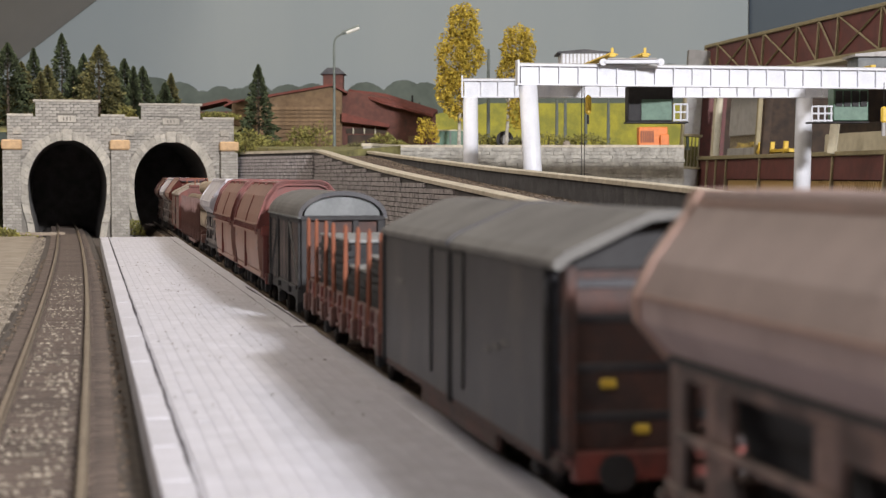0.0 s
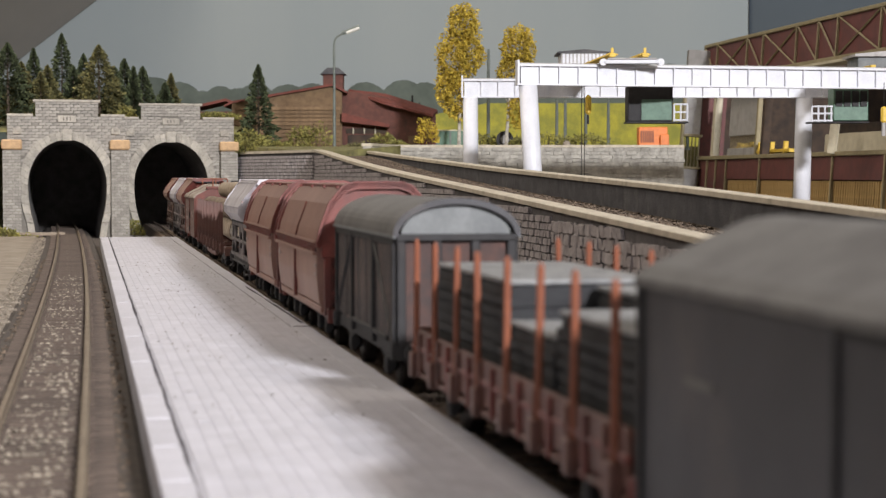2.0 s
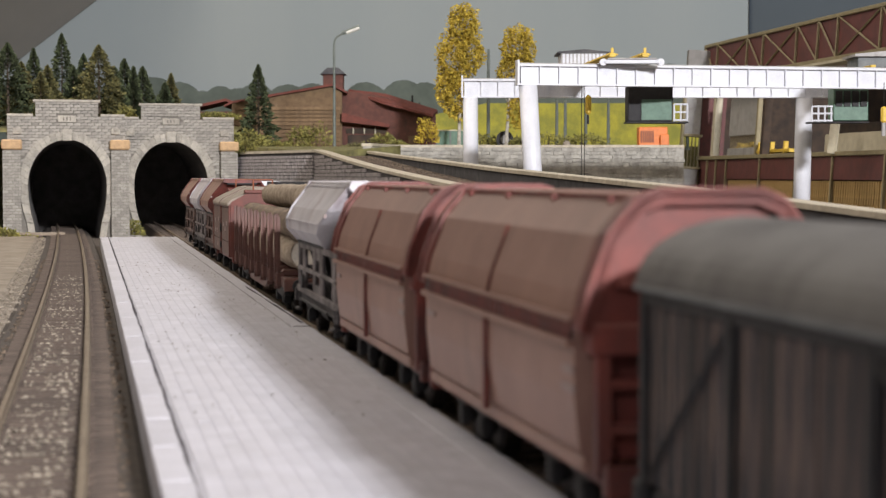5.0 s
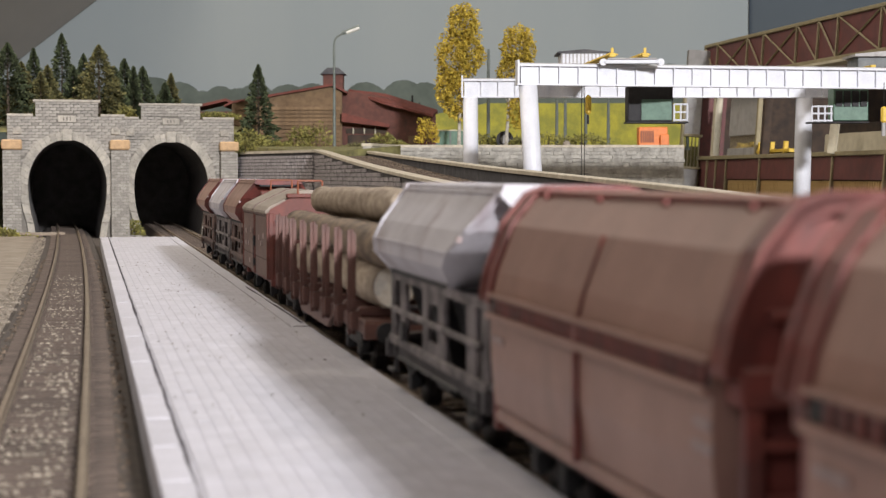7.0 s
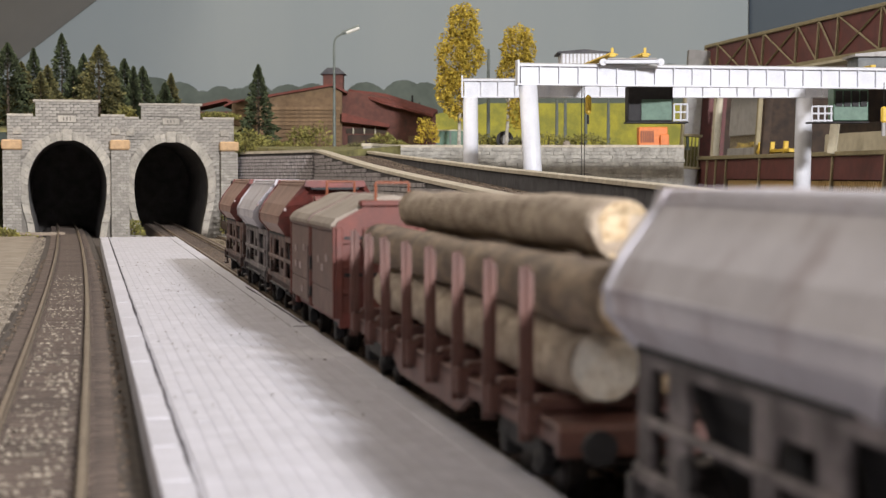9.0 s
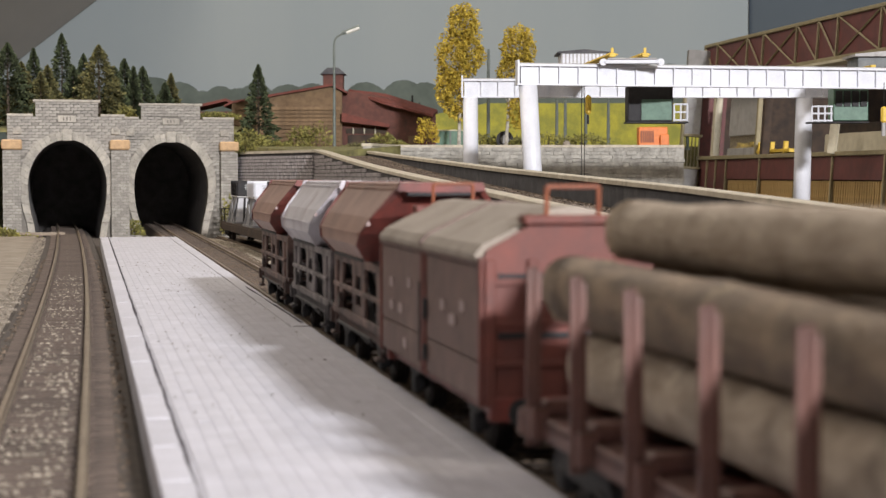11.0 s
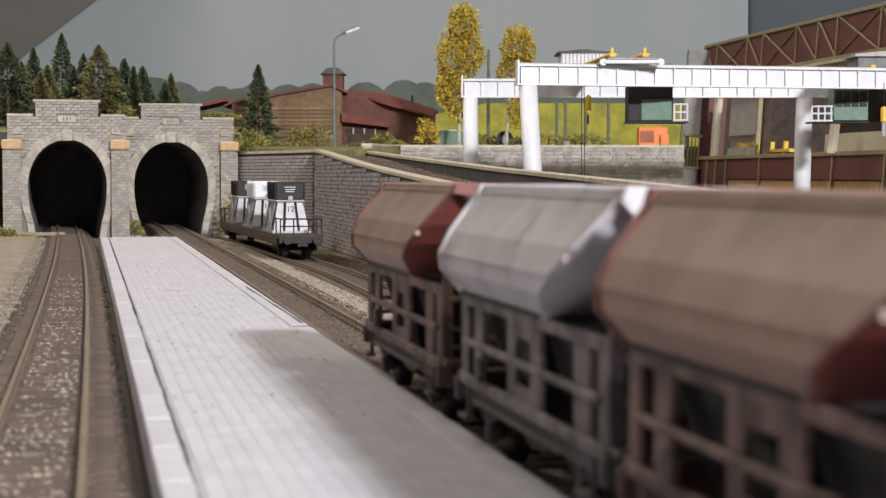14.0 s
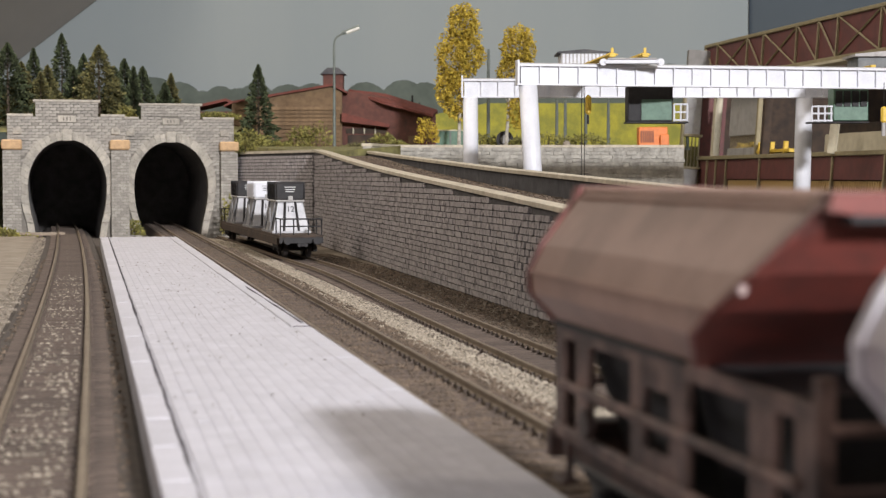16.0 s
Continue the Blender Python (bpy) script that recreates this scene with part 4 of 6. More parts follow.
def stake_wagon(length, label):
    w = wagon("stake_wagon", label)
    L = length - 5
    h = L / 2
    running_gear(w, L, (-L * 0.32, L * 0.32), M_HOPRED, 12)
    n = 24
    me = None
    for i in range(n):
        y = -h + (i + 0.5) * L / n
        if me is None:
            ob = part("deck_plank", B(-14.2, 14.2, -L / n / 2 + 0.1, L / n / 2 - 0.1, 12, 13.2), M_RUSTEND, w)
            me = ob.data
            ob.matrix_basis = at(0, y, 0)
        else:
            shared("deck_plank", me, at(0, y, random.uniform(-0.1, 0.1)), w)
    st = bx = None
    for s in (-1, 1):
        part("drop_side", B(s * 14.6 - 0.5, s * 14.6 + 0.5, -h + 1, h - 1, 10.5, 18.5, 0.2), M_STAKEB, w)
        part("side_rail", B(s * 15.0 - 0.5, s * 15.0 + 0.5, -h, h, 14.2, 15.2, 0.2), M_HOPRED, w)
        part("lower_rail", B(s * 15.0 - 0.5, s * 15.0 + 0.5, -h, h, 9.0, 10.0, 0.2), M_STAKEB, w)
        for i in range(15):
            y = -h + 5 + (i + 0.5) * (L - 10) / 15
            part("side_rib", B(s * 15.3 - 0.5, s * 15.3 + 0.5, y - 0.7, y + 0.7, 9, 18, 0.2), M_HOPRED if i % 2 else M_STAKEB, w)
        part("end_board", B(-14.2, 14.2, s * h - 0.6, s * h + 0.6, 12, 18.5, 0.2), M_STAKEB, w)
        for i in range(8):
            y = -h + 5 + i * (L - 10) / 7
            if st is None:
                bm = rod(bmesh.new(), (0, 0, 8.5), (0, 0, 36.4), 0.68, 8, 0.58)
                rod(bm, (0, 0, 36.4), (0, 0, 37.2), 0.58, 8, 0.25)
                ob = part("stake", bm, M_STAKE, w)
                st = ob.data
                ob.matrix_basis = at(s * 15.4, y, 0)
                ob2 = part("stake_socket", B(-1.5, 1.5, -1.7, 1.7, 8.6, 13.8, 0.3), M_STAKEB, w)
                bx = ob2.data
                ob2.matrix_basis = at(s * 15.2, y, 0)
            else:
                ob = shared("stake", st, at(s * 15.4, y, 0) @ pose(0, 0, 0, random.uniform(-1, 1), random.uniform(-1, 1), 0), w)
                shared("stake_socket", bx, at(s * 15.2, y, 0), w)
    # load of dark slabs with grey upper faces, in stacks
    for y0, y1, x0, x1, top in ((-h + 4, -h + 40, -12.8, 12.6, 29.5), (-h + 42, -h + 70, -12.9, 1, 25.5), (-h + 42, -h + 70, 2, 12.8, 31), (-h + 72, h - 16, -12.8, 12.6, 32)):
        st_ = part("slab_block", B(x0, x1, y0, y1, 13.2, top, 0.6), M_LOAD, w, "stack of black slabs")
        z = 13.6
        while z < top - 1.6:
            q = random.uniform(0.1, 0.6)
            part("slab", B(x0 - q, x1 + q, y0 - q, y1 + q, z, z + 1.5), M_LOAD, st_)
            z += 2.1
        part("top_sheet", B(x0 - 0.3, x1 + 0.3, y0 - 0.3, y1 + 0.3, top, top + 0.8, 0.2), M_LOADTOP, st_, "pale grey top slab")
    return w


def sliding_van(length, label):
    w = wagon("sliding_wall_van", label)
    L = length - 5
    h = L / 2
    running_gear(w, L, (-L * 0.3, L * 0.3), M_HOPRED, 11)
    part("body", B(-16.6, 16.6, -h + 5, h - 1, 11, 37.5, 0.6), M_GREYVAN, w)
    for s in (-1, 1):
        for a, b in ((-h + 5, -1), (1, h - 1)):
            part("sliding_wall", B(s * 17 - 0.5, s * 17 + 0.5, a, b, 10, 37.8, 0.4), M_GREYVAN, w)
        part("door_edge", boxes_mesh([((s * 17.6, -h + 0.42 * L, 25), (0.5, 0.8, 24), 0), ((s * 17.6, -h + 0.62 * L, 25), (0.5, 0.8, 24), 0), ((s * 17.6, -h + 0.52 * L, 36.6), (0.5, 0.2 * L, 0.6), 0)]), M_BLACK, w)
        part("long_beam", B(s * 16.0 - 0.6, s * 16.0 + 0.6, -h * 0.45, h * 0.45, 5.2, 8.8, 0.4), M_RUSTEND, w)
        for y in (-h + 5, 0, h - 1):
            part("side_post", B(s * 17.5 - 0.5, s * 17.5 + 0.5, y - 0.8, y + 0.8, 9.5, 37.8, 0.2), M_BLACK, w)
        part("sill", B(s * 16.6 - 0.6, s * 16.6 + 0.6, -h, h, 8.6, 10.4, 0.3), M_RUSTEND, w)
        for k in range(3):
            part("lettering_bar", B(s * 17.6 - 0.1, s * 17.6 + 0.1, -h + 28 + 6 * k, -h + 31.5 + 6 * k, 23.5 - k, 24.5 - k), M_GREYROOF, w)
        part("lettering_bar", B(s * 17.6 - 0.1, s * 17.6 + 0.1, h - 25, h - 16, 27.5, 28.5), M_GREYROOF, w)
    roofp = [(18.0, 37.2), (18.0, 38.2), (16.2, 39.6), (4, 45.0), (0, 45.4)]
    full = roofp + [(-x, z) for x, z in reversed(roofp[:-1])]
    for a, b in ((-h - 0.5, -0.4), (0.4, h + 0.5)):
        part("roof", prism(bmesh.new(), full + [(x * 0.95, z - 1.3) for x, z in reversed(full[1:-1])], a, b), M_GREYROOF, w, "dusty grey low-pitched roof section")
    part("roof_joint", prism(bmesh.new(), [(x * 1.02, z + 0.3) for x, z in full], -0.9, 0.9), M_GREYVAN, w)
    for s in (-1, 1):
        y = s * h if s > 0 else -h + 4.5
        bm = B(-15.6, 15.6, y - 0.5, y + 0.5, 11, 37)
        part("end_wall", bm, M_RUSTEND, w, "rusty recessed end wall")
        # gable coloured black for the shade under the roof overhang
        part("gable", prism(bmesh.new(), [(16, 36.6), (15.2, 38.2), (3.6, 43.4), (-3.6, 43.4), (-15.2, 38.2), (-16, 36.6)], y - 0.5, y + 0.5), M_BLACK, w)
        for x, z in ((-9, 20), (-4, 13.4)):
            part("handle", B(x - 1.2, x + 1.2, y + s * 1.6 - 0.5, y + s * 1.6 + 0.5, z, z + 1.4, 0.3), M_YELLOW, w, "yellow-painted handle")
        for z in (15, 22, 29, 34):
            part("end_rib", B(-15.8, 15.8, y - s * 0.2 - 0.9, y - s * 0.2 + 0.9, z, z + 1.6, 0.3), M_GREYVAN, w)
        for x in (-15.6, 15.6):
            part("end_post", B(x - 0.8, x + 0.8, s * h - 1.4, s * h + 1.4, 11, 37.4, 0.3), M_RUSTEND, w)
    return w


def log(bm, a, b, r, seed):
    """A crooked log along y between a and b, with knobbly bark."""
    rings = []
    n = 26
    for i in range(n + 1):
        k = i / n
        c = Vector(a).lerp(Vector(b), k)
        c.x += 0.8 * noise.noise((seed, k * 3, 0))
        c.z += 0.6 * noise.noise((seed, k * 3, 5))
        ring = []
        for j in range(18):
            t = 2 * math.pi * j / 18
            rr = r * (1 + 0.12 * noise.noise((seed + math.cos(t), k * 5, math.sin(t))) + 0.10 * noise.noise((seed + 4 * math.cos(t), k * 30, 4 * math.sin(t))))
            ring.append(bm.verts.new((c.x + rr * math.cos(t), c.y, c.z + rr * math.sin(t))))
        rings.append(ring)
    for p, q in zip(rings, rings[1:]):
        for j in range(18):
            bm.faces.new((p[j], p[(j + 1) % 18], q[(j + 1) % 18], q[j]))
    bm.faces.new(rings[0][::-1])
    bm.faces.new(rings[-1])
    return bm


def log_wagon(length, label):
    w = wagon("bogie_stake_wagon", label)
    L = length - 6
    h = L / 2
    running_gear(w, L, (), M_STAKEB, 13)
    for y in (-h * 0.72, h * 0.72):
        bogie(w, y, M_STAKEB)
    part("deck", B(-14.6, 14.6, -h, h, 12.2, 14, 0.3), M_STAKEB, w, "brown planked deck")
    for s in (-1, 1):
        bm = bmesh.new()
        prof = [(-h * 0.98, 10.8), (-h * 0.42, 10.8), (-h * 0.3, 6.6), (h * 0.3, 6.6), (h * 0.42, 10.8), (h * 0.98, 10.8), (h * 0.98, 13.6), (-h * 0.98, 13.6)]
        a = [bm.verts.new((s * 13.2, u, v)) for u, v in prof]
        b = [bm.verts.new((s * 14.6, u, v)) for u, v in prof]
        bm.faces.new(a)
        bm.faces.new(b[::-1])
        for i in range(len(prof)):
            k = (i + 1) % len(prof)
            bm.faces.new((a[i], a[k], b[k], b[i]))
        part("fishbelly_sill", bm, M_STAKEB, w)
    st = None
    for s in (-1, 1):
        for i in range(8):
            y = -h + 15 + i * (L - 26) / 7
            if st is None:
                bm = B(-0.4, 0.4, -0.8, 0.8, 9.5, 36.5, 0.2)
                box(bm, -1.2, -0.3, -0.4, 0.4, 9.5, 36.2)
                box(bm, 0.3, 0.9, -0.8, 0.8, 9.5, 35.5)
                ob = part("stake", bm, M_STAKEB, w)
                st = ob.data
                ob.matrix_basis = at(s * 15.6, y, 0)
                bm = B(-1.6, 1.6, -2.6, 2.6, 10.5, 15.5, 0.4)
                ob2 = part("stake_socket", bm, M_STAKEB, w)
                sk = ob2.data
                ob2.matrix_basis = at(s * 14.8, y, 0)
            else:
                shared("stake", st, at(s * 15.6, y, 0) @ pose(0, 0, 0, random.uniform(-1, 1), random.uniform(-1, 1), 0), w)
                shared("stake_socket", sk, at(s * 14.8, y, 0), w)
        # cross bearers under the logs
    for i in range(8):
        y = -h + 15 + i * (L - 26) / 7
        part("bearer", B(-14, 14, y - 2, y + 2, 14, 16.4, 0.4), M_STAKEB, w)
    # load of logs
    for (x, z, r, y0, y1, bark, endm, seed) in ((-6.4, 22.2, 5.6, -h + 3, h - 16, M_BARK, M_LOGWHITE, 1.3), (6.2, 22.0, 5.5, -h + 9, h - 12, M_BARK2, M_LOGEND, 4.1),
                                                (-7.6, 32.4, 5.2, -h - 12, h - 3, M_BARK2, M_LOGEND, 7.7), (6.0, 32.4, 5.2, -h + 12, h - 12, M_BARK, M_LOGEND, 9.2),
                                                (0.5, 41.6, 4.9, -h + 17, h - 8, M_BARK, M_LOGEND, 12.5)):
        lg = part("log", log(bmesh.new(), (x, y0, z), (x + random.uniform(-1, 1), y1, z + random.uniform(-0.4, 0.4)), r, seed), bark, w, "thick felled log with rough bark")
        for f in lg.data.polygons:
            f.use_smooth = len(f.vertices) == 4
        bm = rod(bmesh.new(), (x + 0.8 * noise.noise((seed, 0, 0)), y0 - 0.25, z), (x + 0.8 * noise.noise((seed, 0, 0)), y0 + 0.6, z), r * 0.93, 18)
        for v in bm.verts:
            v.co.y += 1.2 * noise.noise((v.co.x * 0.4, v.co.z * 0.4, seed))
        part("cut_end", bm, endm, lg, "pale sawn log end")
    return w


def red_van(length, label):
    w = wagon("sliding_roof_van", label)
    L = length - 5
    h = L / 2
    running_gear(w, L, (-L * 0.29, L * 0.29), M_HOPRED, 12)
    part("body", B(-15.4, 15.4, -h + 0.5, h - 0.5, 12, 36), M_VANSIDE, w)
    for s in (-1, 1):
        for a, b in ((-h, -2), (2, h)):
            for z0, z1 in ((11.5, 18), (18.3, 34.6)):
                part("side_panel", B(s * 15.9 - 0.4, s * 15.9 + 0.4, a + 0.6, b - 0.6, z0, z1, 0.2), M_VANSIDE, w)
        for y in (-h, -1.6, 1.6, h):
            part("side_post", B(s * 16.2 - 0.5, s * 16.2 + 0.5, y - 0.8, y + 0.8, 11, 36, 0.2), M_VANRED, w)
        # solid black strip stands for the shade in the door gap
        part("door_gap_shade", B(s * 16.1 - 0.3, s * 16.1 + 0.3, -0.7, 0.7, 12, 35), M_BLACK, w)
        part("door_latch", boxes_mesh([((s * 16.8, -3, 24), (0.6, 1.6, 4), 0), ((s * 16.8, -3, 15.5), (0.6, 1.6, 3), 0), ((s * 16.5, 3.4, 21), (0.6, 1, 16), 0)]), M_BLACK, w)
        for q, z, wd in ((-0.72, 27, 4), (-0.55, 24, 5), (-0.38, 26, 4), (0.3, 28, 4), (0.5, 22, 5), (0.72, 27, 4), (0.72, 22, 4), (0.4, 15, 4)):
            part("lettering_patch", B(s * 16.5 - 0.1, s * 16.5 + 0.1, h * q - wd / 2, h * q + wd / 2, z - 1, z + 1), M_HOPPINK, w, "faded pale lettering patch")
        part("rail", B(s * 16.2 - 0.5, s * 16.2 + 0.5, -h, h, 34.8, 36.4, 0.2), M_VANSIDE, w)
        y = s * h
        part("end_wall", B(-15.6, 15.6, y - 0.6, y + 0.6, 11, 36), M_VANRED, w, "bright red ribbed end wall")
        gb = [(16, 36), (15.2, 37.6), (5, 43.2), (-5, 43.2), (-15.2, 37.6), (-16, 36)]
        part("gable", prism(bmesh.new(), gb, y - 0.5, y + 0.5), M_VANRED, w)
        for x in (-15, -7.5, 0, 7.5, 15):
            part("end_post", B(x - 0.9, x + 0.9, y + s * 0.9 - 0.7, y + s * 0.9 + 0.7, 11, 36, 0.2), M_VANRED, w)
        for z in (17.6, 24.5, 31.5):
            part("end_rib", B(-15.2, 15.2, y + s * 0.6 - 0.5, y + s * 0.6 + 0.5, z, z + 1.2, 0.2), M_VANRED, w)
        # black blocks on the end stand for shaded vent slots
        part("vent_slot_shade", boxes_mesh([((x, y + s * 0.75, z), (5, 0.3, 1.0), 0) for x in (-11, 11, -3.7, 3.7) for z in (23, 33)]), M_BLACK, w)
        part("roof_platform", B(-9, 9, y - s * 1 - 2.4, y - s * 1 + 2.4, 41.8, 43.4, 0.3), M_VANRED, w)
        bm = bmesh.new()
        for x in (-4.6, 4.6):
            rod(bm, (x, y - s * 1, 43), (x, y - s * 1, 48.2), 0.42, 6)
        rod(bm, (-4.6, y - s * 1, 48.2), (4.6, y - s * 1, 48.2), 0.42, 6)
        part("roof_bracket", bm, M_STAKE, w, "orange-brown upright hoop on the roof end")
    rp = [(17, 35.8), (17, 36.8), (15.6, 38.4), (3.5, 44.4), (0, 44.9), (-3.5, 44.4), (-15.6, 38.4), (-17, 36.8), (-17, 35.8)]
    for a, b in ((-h + 1.2, -0.4), (0.4, h - 1.2)):
        part("roof", prism(bmesh.new(), rp, a, b), M_VANROOF, w, "dusty beige sliding roof half")
    part("roof_joint", prism(bmesh.new(), [(x * 1.01, z + 0.3) for x, z in rp], -0.9, 0.9), M_VANSIDE, w)
    return w


# near end, far end along the track at the start, in millimetres
TRAIN = [
    (tds(112, M_HOPPINK, M_HOPTAN, M_FRAMEB, "dusty pink-brown swing-roof hopper wagon"), 96, 208),
    (sliding_van(148, "dark grey sliding-wall van with dusty roof and rusty ends"), 240, 388),
    (stake_wagon(152, "red-brown stake wagon loaded with black slabs"), 394, 546),
    (boxcar(98, "dark grey planked covered wagon with barrel roof"), 569, 667),
    (big_hopper(122, "brown closed hopper wagon with red-brown ribs"), 675, 797),
    (big_hopper(119, "brown closed hopper wagon coupled to its twin"), 803, 922),
    (tds(104, M_HOPWHITE, M_HOPWHITE, M_FRAME, "dusty white swing-roof hopper wagon on a grey frame"), 926, 1030),
    (log_wagon(208, "brown bogie stake wagon stacked with thick logs"), 1058, 1266),
    (red_van(106, "faded red sliding-roof van with orange roof hoops"), 1282, 1388),
    (tds(95, M_HOPTAN, M_HOPRED, M_FRAMEB, "faded brown swing-roof hopper wagon"), 1389, 1484),
    (tds(98, M_HOPWHITE, M_HOPWHITE, M_FRAME, "grey-white swing-roof hopper wagon with grey frame"), 1486, 1584),
    (tds(98, M_HOPTAN, M_HOPRED, M_FRAMEB, "last brown swing-roof hopper wagon with red ends"), 1596, 1694),
]
SPEED = 90.0


def run(t):
    """The way the train has gone, slowing slightly at the end."""
    return SPEED * t - 2.0 * max(0.0, t - 14.5) ** 2


# ---- siding: flat wagon with three silo units ----


def silo_unit(m, dark, label):
    t = thing("silo_container", m, label, "silo container", "silo containers on the flat wagon")
    bm = bmesh.new()
    for (z0, hx0, hy0), (z1, hx1, hy1) in (((0, 13.5, 30), (1.5, 13.5, 30)), ((1.5, 12.6, 29), (22, 8.6, 22))):
        a = [bm.verts.new((sx * hx0, sy * hy0, z0)) for sx, sy in ((-1, -1), (1, -1), (1, 1), (-1, 1))]
        b = [bm.verts.new((sx * hx1, sy * hy1, z1)) for sx, sy in ((-1, -1), (1, -1), (1, 1), (-1, 1))]
        bm.faces.new(a)
        bm.faces.new(b)
        for i in range(4):
            bm.faces.new((a[i], a[(i + 1) % 4], b[(i + 1) % 4], b[i]))
    part("funnel_body", bm, M_SILVER, t)
    for s in (-1, 1):
        for x in (-0.42, 0.42):
            bm = bmesh.new()
            rod(bm, (x * 12.6, s * 29.6, 1.5), (x * 8.6, s * 22.6, 22), 0.9, 4)
            part("corner_rib", bm, M_BLACK, t)
            bm = bmesh.new()
            rod(bm, (s * 13.2, x * 40, 1.5), (s * 9.2, x * 40, 22), 0.9, 4)
            part("side_rib", bm, M_SILVER, t)
    part("collar", B(-10.2, 10.2, -24, 24, 21.8, 23.2, 0.3), M_GREYP, t)
    hd = part("hood", B(-10, 10, -23, 23, 23.2, 35.4, 0.8), M_BLACK if dark else M_WHITE, t, "ribbed black hood" if dark else "ribbed white hood")
    for k in range(7):
        part("hood_rib", B(-10.6, 10.6, -21 + k * 7 - 0.8, -21 + k * 7 + 0.8, 24, 36, 0.2), M_BLACK if dark else M_WHITE, hd)
    for k in range(3):
        part("lettering_bar", B(-4 + 0.3 * k, 4 - 0.6 * k, -23.4, -22.9, 32 - 1.6 * k, 32.5 - 1.6 * k), M_LETTER if dark else M_INK, hd)
    part("hatch", B(-1.7, 1.7, -24.6, -23, 23, 26, 0.3), M_GREYP, t)
    part("side_plate", B(-15, -14.3, -26, -16, 8, 18, 0.2), M_SILVER, t)
    fc = bpy.data.curves.new("number", "FONT")
    fc.body, fc.size, fc.extrude, fc.align_x = "12", 0.0058, 0.0001, "CENTER"
    ob = new("number", fc)
    fc.materials.append(M_INK)
    ob.parent = t
    ob.matrix_basis = pose(0, -0.0252, 0.0150, 71, 0, 0)
    return t


SM = at(track_3(1335), 1335, -6, 13.3)
fw = thing("flat_wagon", SM, "dark weathered bogie flat wagon parked on the siding", "goods wagon")
running_gear(fw, 386, (), M_BLACK, 14)
for y in (-160, 160):
    bogie(fw, y, M_BLACK)
part("deck", B(-15, 15, -194, 194, 13.6, 16, 0.3), M_INTER, fw)
for s in (-1, 1):
    part("side_sill", B(s * 14.6 - 0.8, s * 14.6 + 0.8, -184, 184, 9, 14.5, 0.3), M_INTER, fw)
    rl = part("end_railing", rod(bmesh.new(), (-14, s * 192, 27), (14, s * 192, 27), 0.5, 6), M_BLACK, fw)
    part("middle_rail", rod(bmesh.new(), (-14, s * 192, 22), (14, s * 192, 22), 0.5, 6), M_BLACK, rl)
    for x in (-14, -5, 5, 14):
        part("railing_post", rod(bmesh.new(), (x, s * 192, 16), (x, s * 192, 27), 0.5, 6), M_BLACK, rl)
    for x in (-14, 14):
        part("side_rail", rod(bmesh.new(), (x, s * 192, 27), (x, s * 170, 27), 0.5, 6), M_BLACK, rl)
        part("railing_post", rod(bmesh.new(), (x, s * 170, 16), (x, s * 170, 27), 0.5, 6), M_BLACK, rl)
for y, dk, lb in ((-118, True, "silver silo unit with black ribbed hood, numbered"), (6, False, "silver silo unit with white ribbed hood"), (126, True, "silver silo unit with black hood beside the wall")):
    silo_unit(SM @ at(0, y, 16), dk, lb)

# ---- gantry crane ----
crane = thing("gantry_crane", at(0, 0, -10), "large white two-girder gantry crane with trolley and cabins", "crane")


def girder(name, a, b, z0, z1, bays):
    a, b = Vector((*a, 0)), Vector((*b, 0))
    d = b - a
    L = d.length
    m = at(a.x, a.y, 10) @ pose(0, 0, 0, 0, 0, math.degrees(math.atan2(d.y, d.x)))
    g = part(name, B(0, L, -0.8, 0.8, z0, z1), M_WHITE, crane)
    g.matrix_basis = m
    part("top_flange", B(-2, L, -3.2, 3.2, z1 - 0.6, z1 + 1.1, 0.2), M_WHITE, g)
    part("bottom_flange", B(-2, L, -3.2, 3.2, z0 - 1.0, z0 + 0.4, 0.2), M_WHITE, g)
    part("end_plate", B(-2.6, -1, -3.6, 3.6, z0 - 1, z1 + 4, 0.2), M_WHITE, g)
    for i in range(bays + 1):
        x = L * i / bays
        part("stiffener", B(max(x - 0.45, 0), x + 0.45, -2.9, 2.9, z0 + 0.4, z1 - 0.6), M_WHITE, g)
    part("crane_rail", B(0, L, -0.6, 0.6, z1 + 1.1, z1 + 2.0), M_GREYP, g)
    return g


girder("front_girder", (56, 1238), (400, 1307), 117, 130.5, 24)
girder("rear_girder", (18, 1435), (335, 1435), 117, 130.5, 22)
for (x0, y0, x1, y1, r) in ((62, 1239, 67, 1239, 6.9), (23, 1435, 24, 1435, 6.5), (305, 1435, 303.5, 1435, 7.2), (398, 1306, 398, 1306, 7)):
    p = part("pillar", rod(bmesh.new(), (x1 + (x1 - x0) * 0.4, y1, 0), (x0, y0, 126), r, 28, r * 0.97), M_WHITE, crane, "round white pillar")
    for f in p.data.polygons:
        f.use_smooth = len(f.vertices) == 4
    part("foot", B(x1 + (x1 - x0) * 0.4 - 11, x1 + (x1 - x0) * 0.4 + 11, y1 - 11, y1 + 11, 0, 3, 0.5), M_WHITE, p)
